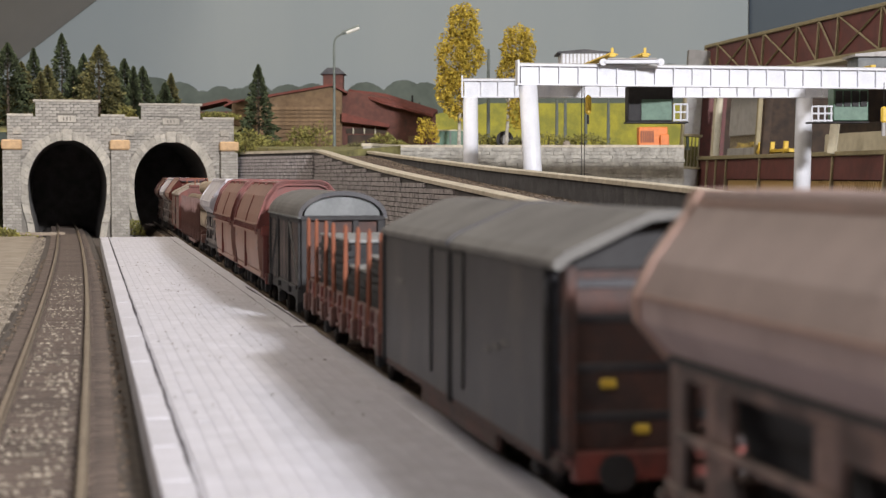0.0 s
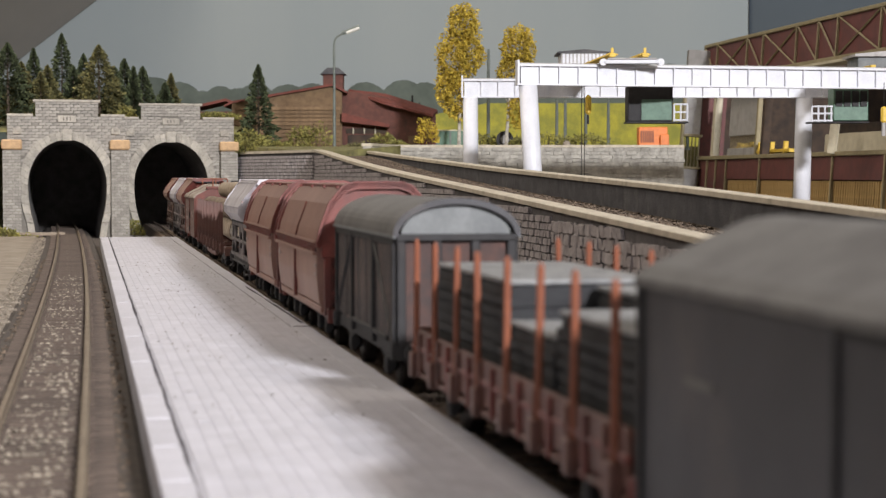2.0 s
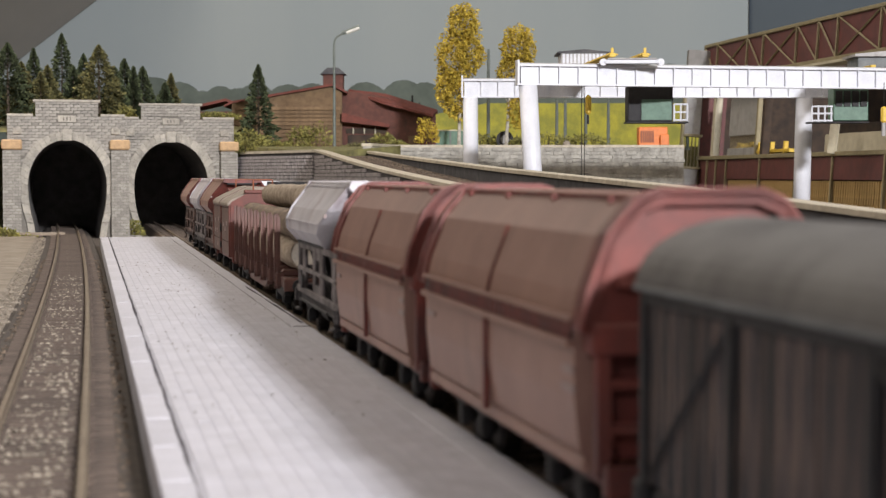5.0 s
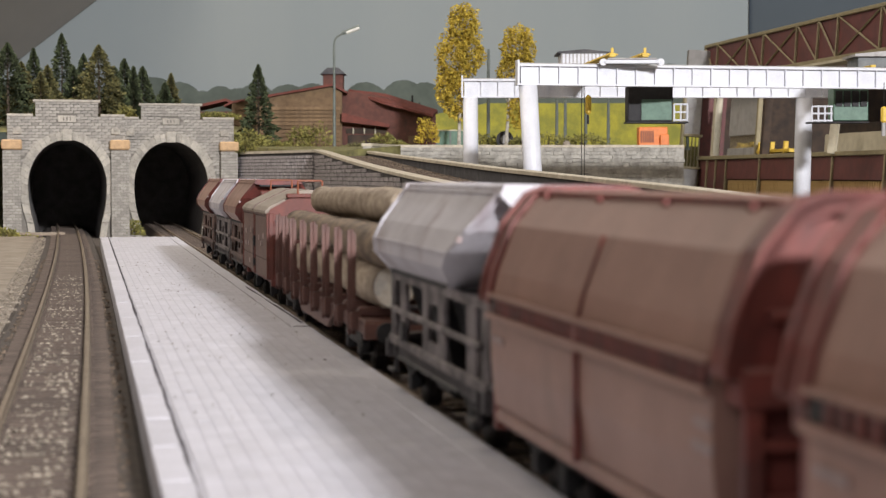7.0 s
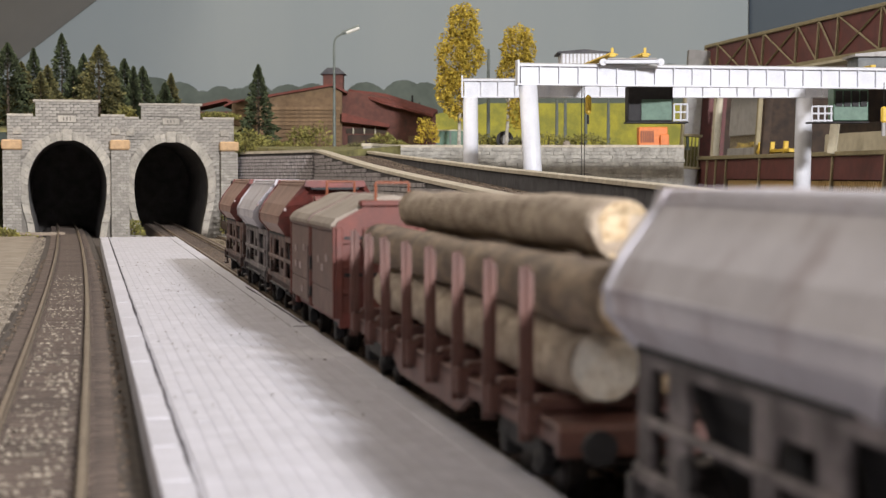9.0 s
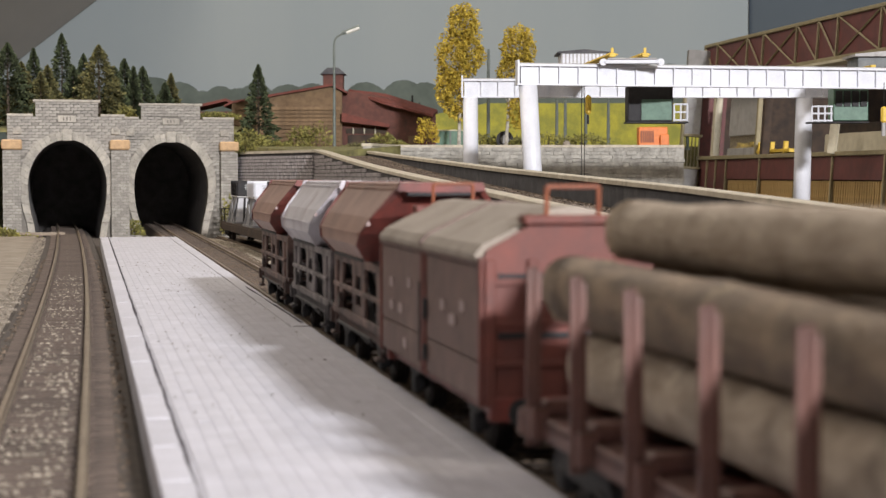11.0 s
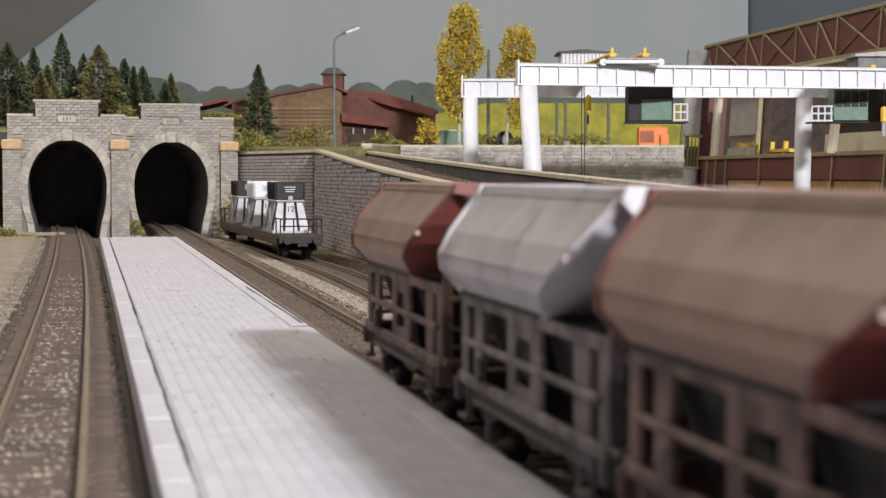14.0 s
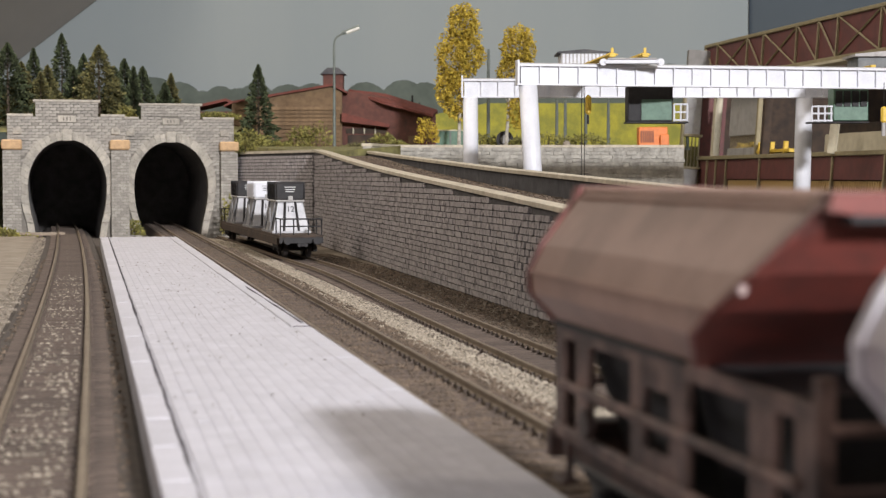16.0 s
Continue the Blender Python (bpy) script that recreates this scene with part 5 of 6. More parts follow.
# end ties between the girders, trolley bridge and lifting gear
br = part("trolley_bridge", B(118, 158, 1240, 1246, 142, 144.8, 0.4), M_WHITE, crane, "grey trolley frame on the girder")
for x in (117, 159):
    part("wheel", rod(bmesh.new(), (x, 1241, 143.2), (x, 1245, 143.2), 2.6, 14), M_WHITE, br)
part("rail_clamp", B(120, 156, 1240, 1250, 145, 146.2, 0.4), M_GREYP, br)
for x in (124, 148):
    bm = B(x - 2.4, x + 2.4, 1244, 1250, 147, 150, 0.4)
    box(bm, x - 1, x + 1, 1246, 1248, 150, 154, 0.3)
    box(bm, x - 4, x + 4, 1246, 1248, 148.4, 149.6, 0.2)
    part("buffer_bracket", bm, M_YELLOW, br, "yellow trolley bracket")
for dx in (0, 24):
    bm = bmesh.new()
    rod(bm, (124 + dx, 1248, 149), (98 + dx, 1430, 144), 2.2, 4)
    part("cross_beam", bm, M_YELLOW, br, "yellow cross beam between the girders")
hut = part("machine_hut", B(94, 130, 1352, 1390, 148, 158, 0.3), M_WHITE, crane, "grey corrugated machine hut")
prism(bm := bmesh.new(), [(91, 157.5), (133, 157.5), (133, 158.6), (112, 160.8), (91, 158.8)], 1351, 1392)
part("hut_roof", bm, M_WALLDARK, hut)
for k in range(12):
    part("hut_rib", B(94 + 3 * k, 95 + 3 * k, 1351.6, 1352.2, 148.5, 157.5), M_GREYP, hut)


def cab(x, y, z, w, h, d):
    c = part("cabin", B(x, x + w, y, y + d, z, z + h, 0.6), M_BLACK, crane, "dark crane cabin with green glazing")
    part("window_pane", B(x + w * 0.3, x + w * 0.97, y - 0.8, y + 0.4, z + 1.2, z + h * 0.62), M_GREENCAB, c)
    part("window_frame", B(x + w * 0.27, x + w, y - 0.5, y + 0.2, z + 0.4, z + h * 0.68), M_BLACK, c)
    part("cabin_floor", B(x - 1, x + w + 12, y - 1, y + d + 1, z - 1.2, z, 0.2), M_BLACK, c)
    for i in range(3):
        part("railing_post", rod(bmesh.new(), (x + w + 1 + i * 5, y, z), (x + w + 1 + i * 5, y, z + 13), 0.75, 6), M_WHITE, c, "white cabin railing")
    for k in (1, 7, 13):
        part("railing_bar", rod(bmesh.new(), (x + w + 1, y, z + k), (x + w + 11, y, z + k), 0.7, 6), M_WHITE, c)
    part("railing_bar", rod(bmesh.new(), (x + w + 11, y, z + 13), (x + w + 11, y + d, z + 13), 0.6, 6), M_WHITE, c)
    for k in (0.2, 0.8):
        part("hanger", rod(bmesh.new(), (x + w * k, y + d / 2, z + h), (x + w * k, y + d / 2, 150 - 6), 0.9, 6), M_BLACK, c)


cab(140.5, 1290, 101.5, 34, 27, 22)
# second cabin with its railing on the near side
c2 = part("cabin", B(303, 330, 1318, 1338, 103, 128, 0.6), M_GREENCAB, crane, "green crane cabin")
for k in range(4):
    part("window_pane", B(304.5 + 6.4 * k, 309.5 + 6.4 * k, 1317, 1318.4, 114, 126), M_BLACK, c2)
for i in range(4):
    part("railing_post", rod(bmesh.new(), (286 + i * 5, 1317, 102), (286 + i * 5, 1317, 114), 0.75, 6), M_WHITE, c2)
for k in (103, 108.5, 114):
    part("railing_bar", rod(bmesh.new(), (286, 1317, k), (302, 1317, k), 0.7, 6), M_WHITE, c2)
part("cabin_floor", B(286, 331, 1318, 1340, 101.2, 102.4, 0.2), M_BLACK, c2)
hook = part("hook_block", B(109, 113.4, 1298, 1303, 107, 122, 1.6), M_YELLOW, crane, "yellow hook block")
part("hook", rod(bmesh.new(), (111, 1300, 100), (111, 1300, 107), 0.9, 8), M_BLACK, hook)
for x in (106, 108.4):
    part("cable", rod(bmesh.new(), (x, 1300, 4), (x, 1300, 130), 0.28, 5), M_BLACK, hook)
h2 = part("hook_block", B(328, 333, 1270, 1275, 100, 112, 1.2), M_YELLOW, crane)
part("hook", rod(bmesh.new(), (330, 1272, 90), (330, 1272, 100), 1.6, 8), M_GREYP, h2)
part("cable", rod(bmesh.new(), (330, 1272, 112), (330, 1272, 130), 0.3, 5), M_BLACK, h2)

h3 = part("machine_hut", B(325, 372, 1332, 1368, 145, 154, 0.3), M_LGREY, crane, "grey machine hut of the second trolley")
part("hut_roof", prism(bmesh.new(), [(322, 153.5), (375, 153.5), (375, 155), (348, 158), (322, 155.5)], 1329, 1371), M_GREYP, h3)
part("hut_support", B(327, 331, 1300, 1366, 141.5, 145, 0.3), M_YELLOW, h3)

# ---- works building ----
mill = thing("works_building", at(281, 1900, -10, -80.6) @ pose(0, 0, 0, -3.9, 0, 0), "dark red steel works hall with olive trusses and ochre slats", "industrial building")
ML = 640
part("truss_wall", B(0, ML, 0, 6, 168, 204), M_REDWALL, mill, "dark red sheet upper wall")
part("truss_top", B(-1, ML, -2.5, 7, 203, 206.5, 0.4), M_OLIVE, mill)
part("truss_bottom", B(-1, ML, -2.5, 7, 163.5, 168, 0.4), M_OLIVE, mill)
part("ledge", B(0, ML, -9, 6, 160.5, 163, 0.3), M_CREAM, mill)
KS = (0, 43, 139, 186, 278, 332, 378, 472, 520, 612)
for k in KS:
    part("truss_post", B(k - 1.3, k + 1.3, -2.2, 0.5, 166, 205, 0.2), M_OLIVE, mill)
for i, (a, b) in enumerate(zip(KS, KS[1:])):
    part("truss_brace", rod(bmesh.new(), (a, -1.2, 204), (b, -1.2, 167), 1.15, 4), M_OLIVE, mill)
    if b - a > 60:
        part("truss_brace", rod(bmesh.new(), (a, -1.0, 167), (b, -1.0, 204), 1.15, 4), M_OLIVE, mill)
part("lower_wall", B(0, ML, 0, 5, 57, 79), M_REDWALL, mill, "dark red lower wall band")
part("lower_wall", B(0, 98, 0, 5, 0, 57), M_REDWALL, mill)
part("floor_beam", B(-2, ML, -2.6, 6, 78, 82, 0.4), M_OLIVE, mill)
part("deck", B(0, ML, 5, 260, 78, 80.5), M_WALLDARK, mill)
for k in (2, 34, 64, 98, 200, 300, 388, 500):
    part("wall_post", B(k - 1.6, k + 1.6, -1.8, 1, 0, 79, 0.2), M_OLIVE, mill)
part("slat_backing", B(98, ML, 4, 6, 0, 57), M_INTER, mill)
part("slat_beam", B(98, ML, -0.6, 4, 26, 29.5, 0.3), M_OLIVE, mill)
slat = None
for i in range(104):
    k = 103 + i * 5.1
    if slat is None:
        ob = part("slat", B(-1.25, 1.25, 0, 2, 2, 56, 0.2), M_SLAT, mill)
        slat = ob.data
        ob.matrix_basis = at(k, 1.2, 0)
    else:
        shared("slat", slat, at(k, 1.2 + 0.3 * random.random(), 0), mill)
# dark brown back and end walls carry the hall's inner shade as colour
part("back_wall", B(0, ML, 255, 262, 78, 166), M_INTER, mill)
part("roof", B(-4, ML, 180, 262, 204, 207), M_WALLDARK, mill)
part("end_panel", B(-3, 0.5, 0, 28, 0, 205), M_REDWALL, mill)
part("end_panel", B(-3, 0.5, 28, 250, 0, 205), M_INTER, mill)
part("grey_panel", B(62, 150, 12, 16, 104, 150, 0.5), M_GREYP, mill, "plain grey inner panel")
part("grey_panel", B(60, 152, 12, 16, 81, 91, 0.5), M_GREYP, mill)
part("railing", boxes_mesh([((64 + 5 * i, 14, 98), (0.9, 0.9, 14), 0) for i in range(18)] + [((107, 14, 104.4), (90, 1.4, 1.4), 0)]), M_OLIVE, mill)
part("door_frame", B(150, 155, 10, 18, 80, 160, 0.4), M_OLIVE, mill)
for k, top in ((40, 164), (196, 162)):
    part("column", B(k - 4, k + 4, 1, 9, 80, top, 0.5), M_CREAM if k < 100 else M_INTER, mill, "cream column")
bm = bmesh.new()
rod(bm, (392, -4, 80.5), (396, -4, 108), 4.6, 4)
part("column", bm, M_CREAM, mill)
part("inner_wall", B(310, ML, 22, 28, 80, 101), M_CREAM, mill, "cream low inner wall")
part("dark_beam", B(300, ML, 40, 48, 101, 112), M_INTER, mill)
conv = thing("conveyor", mill.matrix_basis @ at(158, 10, 80.5), "yellow roller conveyor frame with posts", "machine")
part("frame", B(0, 92, 0, 10, 4, 7.5, 0.4), M_YELLOW, conv)
for k in (6, 40, 78):
    part("post", B(k - 2, k + 2, -0.5, 4, 0, 15, 0.5), M_YELLOW, conv)
part("base", B(-30, 100, 2, 12, 0, 3, 0.3), M_BLACK, conv)
sb = thing("stacked_bars", mill.matrix_basis @ at(66, 18, 80.5), "small stack of yellow bars on the hall floor", "material stack")
for i in range(8):
    part("bar", B(i * 8, i * 8 + 5, 0, 10, 0, 13 + 4 * math.sin(i * 1.3), 0.6), M_YELLOW, sb)
pil = thing("pilaster", at(269, 1892, -10) @ pose(0, 0, 0, 0, 3.9, 0), "grey concrete end pilaster with open railing", "building part")
part("shaft", B(-9, 9, -6, 6, 0, 70, 0.6), M_GREYP, pil)
part("shaft", B(-9, 9, -6, 6, 106, 178, 0.6), M_GREYP, pil)
part("head", B(-10, 24, -6, 6, 178, 200, 0.6), M_MILLGREY, pil)
part("side_post", B(-11, -8.4, -7, 7, 0, 178, 0.4), M_OLIVE, pil)
for k in range(5):
    part("railing_bar", B(-7 + 4 * k, -6 + 4 * k, -2, 0, 70, 106), M_OLIVE, pil)
part("lintel", B(-10, 12, -7, 7, 68, 71, 0.4), M_OLIVE, pil)
part("lintel", B(-10, 12, -7, 7, 104, 107, 0.4), M_OLIVE, pil)

# ---- farm on the terrace ----
farm = thing("farm_house", at(-118, 1850, 79), "brown and red brick farm buildings with red roofs", "house")
part("gable_wall", prism(bmesh.new(), [(-112, 0), (8, 0), (8, 62), (-4, 68), (-112, 50)], 0, 70), M_BRICKH, farm, "brown boarded barn wall")
me = None
for i in range(14):
    y = 4 + i * 4.2
    if me is None:
        ob = part("board", B(-109, 6, -1, 0.6, 0, 3.3), M_BRICKH, farm)
        me = ob.data
        ob.matrix_basis = at(0, -0.2, y - 3)
    elif y < 50:
        shared("board", me, at(0, -0.2 - 1.3 * random.random(), y - 3), farm)
bm = bmesh.new()
prism(bm, [(-120, 48), (-112, 52.5), (-2, 71.5), (14, 63), (14, 60.5), (-2, 69), (-112, 50), (-120, 46)], -4, 76)
part("roof", bm, M_TILE, farm, "red tiled barn roof")
part("roof", prism(bmesh.new(), [(-190, 40), (-120, 56), (-112, 53), (-112, 50), (-120, 53), (-190, 37)], 10, 76), M_TILE, farm)
part("wing_wall", B(-176, -112, 14, 70, 0, 42), M_BRICKR, farm)
tw = part("chimney_tower", B(-14, 8, 20, 44, 60, 84, 0.5), M_BRICKR, farm)
part("tower_cap", prism(bmesh.new(), [(-17, 83), (11, 83), (3, 90), (-9, 90)], 17, 47), M_WALLDARK, tw)
part("antenna", rod(bmesh.new(), (-3, 32, 88), (-3, 32, 106), 0.5, 5), M_BLACK, tw)
part("brick_wall", prism(bmesh.new(), [(8, 0), (110, 0), (110, 38), (104, 40), (54, 58), (17, 63.5), (8, 62)], 6, 76), M_BRICKR, farm, "red brick house wall")
part("house_roof", prism(bmesh.new(), [(14, 66.5), (54, 62), (112, 44), (112, 41), (54, 59), (14, 63.5)], 20, 80), M_TILE, farm, "red tiled house roof")
bm = bmesh.new()
TOPS = ((14, 20, 66.5), (54, 20, 62), (112, 20, 44), (107, -6, 37.5), (55, -6, 51))
a = [bm.verts.new(q) for q in TOPS]
b = [bm.verts.new((x, y, z - 2.6)) for x, y, z in TOPS]
for f in ((0, 1, 4), (1, 2, 3, 4)):
    bm.faces.new([a[i] for i in f])
    bm.faces.new([b[i] for i in f][::-1])
for i in range(5):
    bm.faces.new((a[i], b[i], b[(i + 1) % 5], a[(i + 1) % 5]))
part("roof_slope", bm, M_TILE, farm, "red tiled roof slope over deep eaves")
part("porch_roof", prism(bmesh.new(), [(8, 30), (60, 24), (60, 27), (8, 40)], -8, 6), M_TILE, farm)
# flat dark panels stand in for shade inside door and window
part("door_shade_panel", B(14, 50, 4.8, 6.2, 0, 16), M_INTER, farm)
part("window_shade_panel", B(12, 56, 4.8, 6.2, 17.5, 23), M_INTER, farm)
for x in (20, 32, 44):
    part("window_bar", B(x - 0.6, x + 0.6, 4, 5, 17, 23.5), M_CREAM, farm)
part("door_panel", B(80, 92, 5, 6.4, 2, 15), M_BRICKH, farm)
for x in (84, 92):
    part("chimney_pipe", rod(bmesh.new(), (x, 30, 48), (x, 30, 60 - (x - 84)), 1.2, 6), M_BLACK, farm)

# ---- street lamp ----
lamp = thing("street_lamp", at(-107.5, 1680, 79), "grey-green street lamp with curved arm and long head", "street lamp")
part("pole", rod(bmesh.new(), (0, 0, 0), (0, 0, 101), 1.7, 10, 1.1), M_LAMPPOST, lamp)
bm = bmesh.new()
pts = [(0, 0, 101), (0.6, 0, 105), (3, 0, 108.5), (7, 0, 111), (10, 0, 112.5)]
for a, b in zip(pts, pts[1:]):
    rod(bm, a, b, 0.9, 8)
part("arm", bm, M_LAMPPOST, lamp)
hd = part("lamp_head", rod(bmesh.new(), (8, 0, 111.8), (25, 0, 118.2), 1.8, 10, 2.4), M_LAMPPOST, lamp)
part("diffuser", rod(bmesh.new(), (12, -0.6, 112.2), (25, -0.6, 117.4), 1.7, 8, 2.0), M_GLASS, hd, "pale lamp glass")

# ---- trees ----


def foliage(points, size, flat=0.0):
    """Small crossed leaf blades at points with directions."""
    verts, faces = [], []
    for (p, d, s) in points:
        d = Vector(d).normalized()
        u = d.cross(Vector((random.uniform(-1, 1), random.uniform(-1, 1), random.uniform(-1, 1)))).normalized()
        k = len(verts)
        p = Vector(p)
        L = size * s
        verts += [p - d * L * 0.3 + u * L * 0.32, p - d * L * 0.3 - u * L * 0.32, p + d * L * 0.55 - u * L * 0.26, p + d * L * 0.7, p + d * L * 0.55 + u * L * 0.26]
        faces.append((k, k + 1, k + 2, k + 3, k + 4))
    me = bpy.data.meshes.new("crown")
    me.from_pydata([v * MM for v in verts], [], faces)
    return me


def crown(me, material, parent, name="crown"):
    me.materials.append(material)
    ob = new(name, me)
    ob.parent = parent
    return ob


def conifer(x, y, z, h, w, label, n=1500, seed=0, needles=M_NEEDLE):
    random.seed(1000 + seed)
    t = thing("conifer", at(x, y, z), label, "tree", "conifers on the hill")
    part("trunk", rod(bmesh.new(), (0, 0, 0), (0, 0, h * 0.95), max(w * 0.028, 0.7), 8, 0.2), M_TRUNK, t)
    pts = []
    tiers = int(h / 4.2)
    for i in range(n):
        k = random.random() ** 0.72
        tier = (int((1 - k) * tiers) + random.random() ** 2) / tiers
        zz = h * (0.08 + 0.92 * min(1 - tier, 1.0))
        kk = 1 - zz / h
        a = random.uniform(0, 2 * math.pi)
        lob = 0.82 + 0.22 * math.sin(a * 3 + zz * 0.5 + seed) + 0.12 * math.sin(a * 7 + zz * 1.1)
        rr = w / 2 * (kk ** 0.78) * lob * random.uniform(0.35, 1.0) ** 0.5
        pts.append(((rr * math.cos(a), rr * math.sin(a), zz - rr * 0.12), (math.cos(a), math.sin(a), random.uniform(-0.3, 0.55)), random.uniform(0.6, 1.2) * (0.5 + 0.6 * kk)))
    pts += [((0, 0, h * (0.9 + 0.1 * i / 14)), (random.uniform(-0.3, 0.3), random.uniform(-0.3, 0.3), 1), 0.6) for i in range(15)]
    crown(foliage(pts, 4.4), needles, t)
    return t


def px(xp, yp, d):
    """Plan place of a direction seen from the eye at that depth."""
    return ((xp - 784) / 3000 * d, 50 + (312 - yp) / 3000 * d)


for i, (xp, yt, w, d) in enumerate(((16, 78, 72, 1690), (62, 88, 38, 1790), (86, 118, 46, 1740), (112, 62, 46, 1840), (150, 98, 40, 1820), (177, 82, 74, 1690), (222, 106, 40, 1800),
                                    (238, 120, 26, 1760), (254, 120, 40, 1790), (304, 132, 26, 1850), (293, 148, 30, 1800), (40, 112, 56, 1720), (132, 120, 40, 1760), (204, 120, 44, 1750), (-30, 70, 70, 1750), (74, 130, 50, 1700))):
    x, zt = px(xp, yt, d)
    zb = 97 if d < 1720 else 104
    conifer(x, d, zb - 6, zt - zb + 6, 2.1 * w * d / 3000, "dark green spruce on the hill above the tunnels", 4200 if w > 60 else 3000, i, M_NEEDLELIT if i in (2, 5, 9, 11, 15) else M_NEEDLE)
x, zt = px(458, 116, 1780)
conifer(x, 1780, 79, zt - 79, 48, "single dark spruce beside the farm", 3000, 40)


def birch(x, y, z, h, w, lean, label, lobes, seed):
    random.seed(seed)
    t = thing("birch_tree", at(x, y, z), label, "tree", "birches by the yard wall")
    bm = rod(bmesh.new(), (0, 0, 0), (lean * 0.4, 0, h * 0.4), 1.9, 8, 1.3)
    rod(bm, (lean * 0.4, 0, h * 0.4), (lean, 0, h * 0.9), 1.3, 8, 0.4)
    for k in range(9):
        q = 0.3 + 0.06 * k
        a = k * 2.4
        rod(bm, (lean * q, 0, h * q), (lean * q + w * 0.34 * math.cos(a), w * 0.34 * math.sin(a), h * (q + 0.13)), 0.6, 5, 0.2)
    part("trunk", bm, M_BIRCH, t, "white birch trunk with limbs")
    pts = []
    for cx, cz, rx, rz, n in lobes:
        for i in range(int(n * 2.6)):
            v = Vector((random.gauss(0, 1), random.gauss(0, 1), random.gauss(0, 1))).normalized() * random.uniform(0.35, 1.0) ** 0.6
            q = 1 + 0.35 * noise.noise((v.x * 2.2 + cx, v.y * 2.2, v.z * 2.2 + cz))
            pts.append(((cx * w + v.x * rx * w * q, v.y * rx * w * q, cz * h + v.z * rz * h * q), (v.x + random.uniform(-0.6, 0.6), v.y + random.uniform(-0.6, 0.6), random.uniform(-1, 0.5)), random.uniform(0.6, 1.25)))
    crown(foliage(pts, 2.5), M_LEAFY, t)
    return t


x, zt = px(812, 10, 1720)
birch(x, 1720, 79, zt - 79, 48, 4, "tall slender birch with yellow autumn leaves", ((0.1, 0.86, 0.34, 0.14, 900), (-0.12, 0.62, 0.36, 0.2, 1100), (0.25, 0.66, 0.3, 0.16, 700), (0.0, 0.36, 0.34, 0.17, 800), (-0.3, 0.42, 0.2, 0.14, 300)), 5)
x, zt = px(895, 45, 1740)
birch(x, 1740, 79, zt - 79, 42, 9, "leaning birch with yellow autumn leaves", ((0.3, 0.82, 0.42, 0.17, 1000), (0.12, 0.6, 0.36, 0.16, 700), (0.5, 0.64, 0.24, 0.12, 400), (0.25, 0.3, 0.22, 0.16, 300)), 6)


def bush(x, y, z, w, h, material, label, n=350, seed=1):
    random.seed(seed)
    t = thing("bush", at(x, y, z), label, "bush")
    part("stem", rod(bmesh.new(), (0, 0, 0), (0, 0, h * 0.7), 0.8, 6, 0.3), M_TRUNK, t)
    pts = []
    for i in range(n):
        v = Vector((random.gauss(0, 1), random.gauss(0, 1), abs(random.gauss(0, 1)))).normalized() * random.uniform(0.3, 1.0) ** 0.5
        q = 1 + 0.4 * noise.noise((v.x * 2 + seed, v.y * 2, v.z * 2))
        pts.append(((v.x * w / 2 * q, v.y * w / 2 * q, v.z * h * q), (v.x, v.y, random.uniform(-0.3, 1)), random.uniform(0.6, 1.2)))
    crown(foliage(pts, 2.6), material, t, "leaves")
    return t


for i, (xp, yb, d, w, h, m, lb) in enumerate((
        (757, 250, 1730, 26, 26, M_LEAFY, "round yellow bush beside the wall"), (560, 258, 1760, 40, 26, M_BUSH, "green and brown bush by the street lamp"), (530, 258, 1790, 30, 22, M_BUSH, "low scrub before the barn"),
        (232, 412, 1560, 24, 12, M_BUSH, "low scrub between the two portals"), (404, 395, 1590, 14, 34, M_BUSH, "ivy growing beside the portal"), (225, 206, 1665, 18, 10, M_BUSH, "yellow-green scrub on the portal top"),
        (384, 208, 1690, 26, 7, M_BUSH, "yellow-green hedge on the portal top"), (408, 208, 1690, 20, 6, M_BUSH, "yellow-green hedge above the portal"), (362, 208, 1690, 20, 7, M_BUSH, "scrubby hedge above the portal"),
        (10, 420, 1480, 26, 9, M_BUSH, "green grass tuft before the portal"), (45, 424, 1490, 24, 5, M_BUSH, "low grass tuft beside the branch track"), (630, 264, 1700, 34, 8, M_GRASS, "dry grass clump on the terrace"),
        (435, 275, 1640, 26, 16, M_BUSH, "green weeds between portal and wall"), (490, 258, 1700, 30, 6, M_BUSH, "grass clump at the terrace edge"), (680, 250, 1800, 30, 10, M_BUSH, "brown weeds before the brick house"),
        (455, 258, 1720, 34, 9, M_BUSH, "grassy clump under the spruce"), (440, 250, 1700, 40, 14, M_BUSH, "wild green weeds above the portal wing"), (425, 262, 1670, 26, 12, M_BUSH, "weeds hanging over the wall"), (700, 256, 1720, 26, 6, M_BUSH, "low scrub by the wall corner"), (920, 254, 1760, 24, 9, M_BUSH, "weeds by the yard wall"), (1030, 254, 1790, 60, 12, M_BUSH, "weeds along the fence"), (850, 254, 1790, 40, 12, M_BUSH, "weeds under the birches"), (970, 254, 1800, 60, 12, M_BUSH, "weeds along the field edge"))):
    x, z = px(xp, yb, d)
    floor_z = 79 if d > 1695 else (-4 if yb > 380 else z)
    bush(x, d, min(z, floor_z) if yb > 380 else max(z - 2, 72), w, h, m, lb, 500 if w > 20 else 300, i + 60)

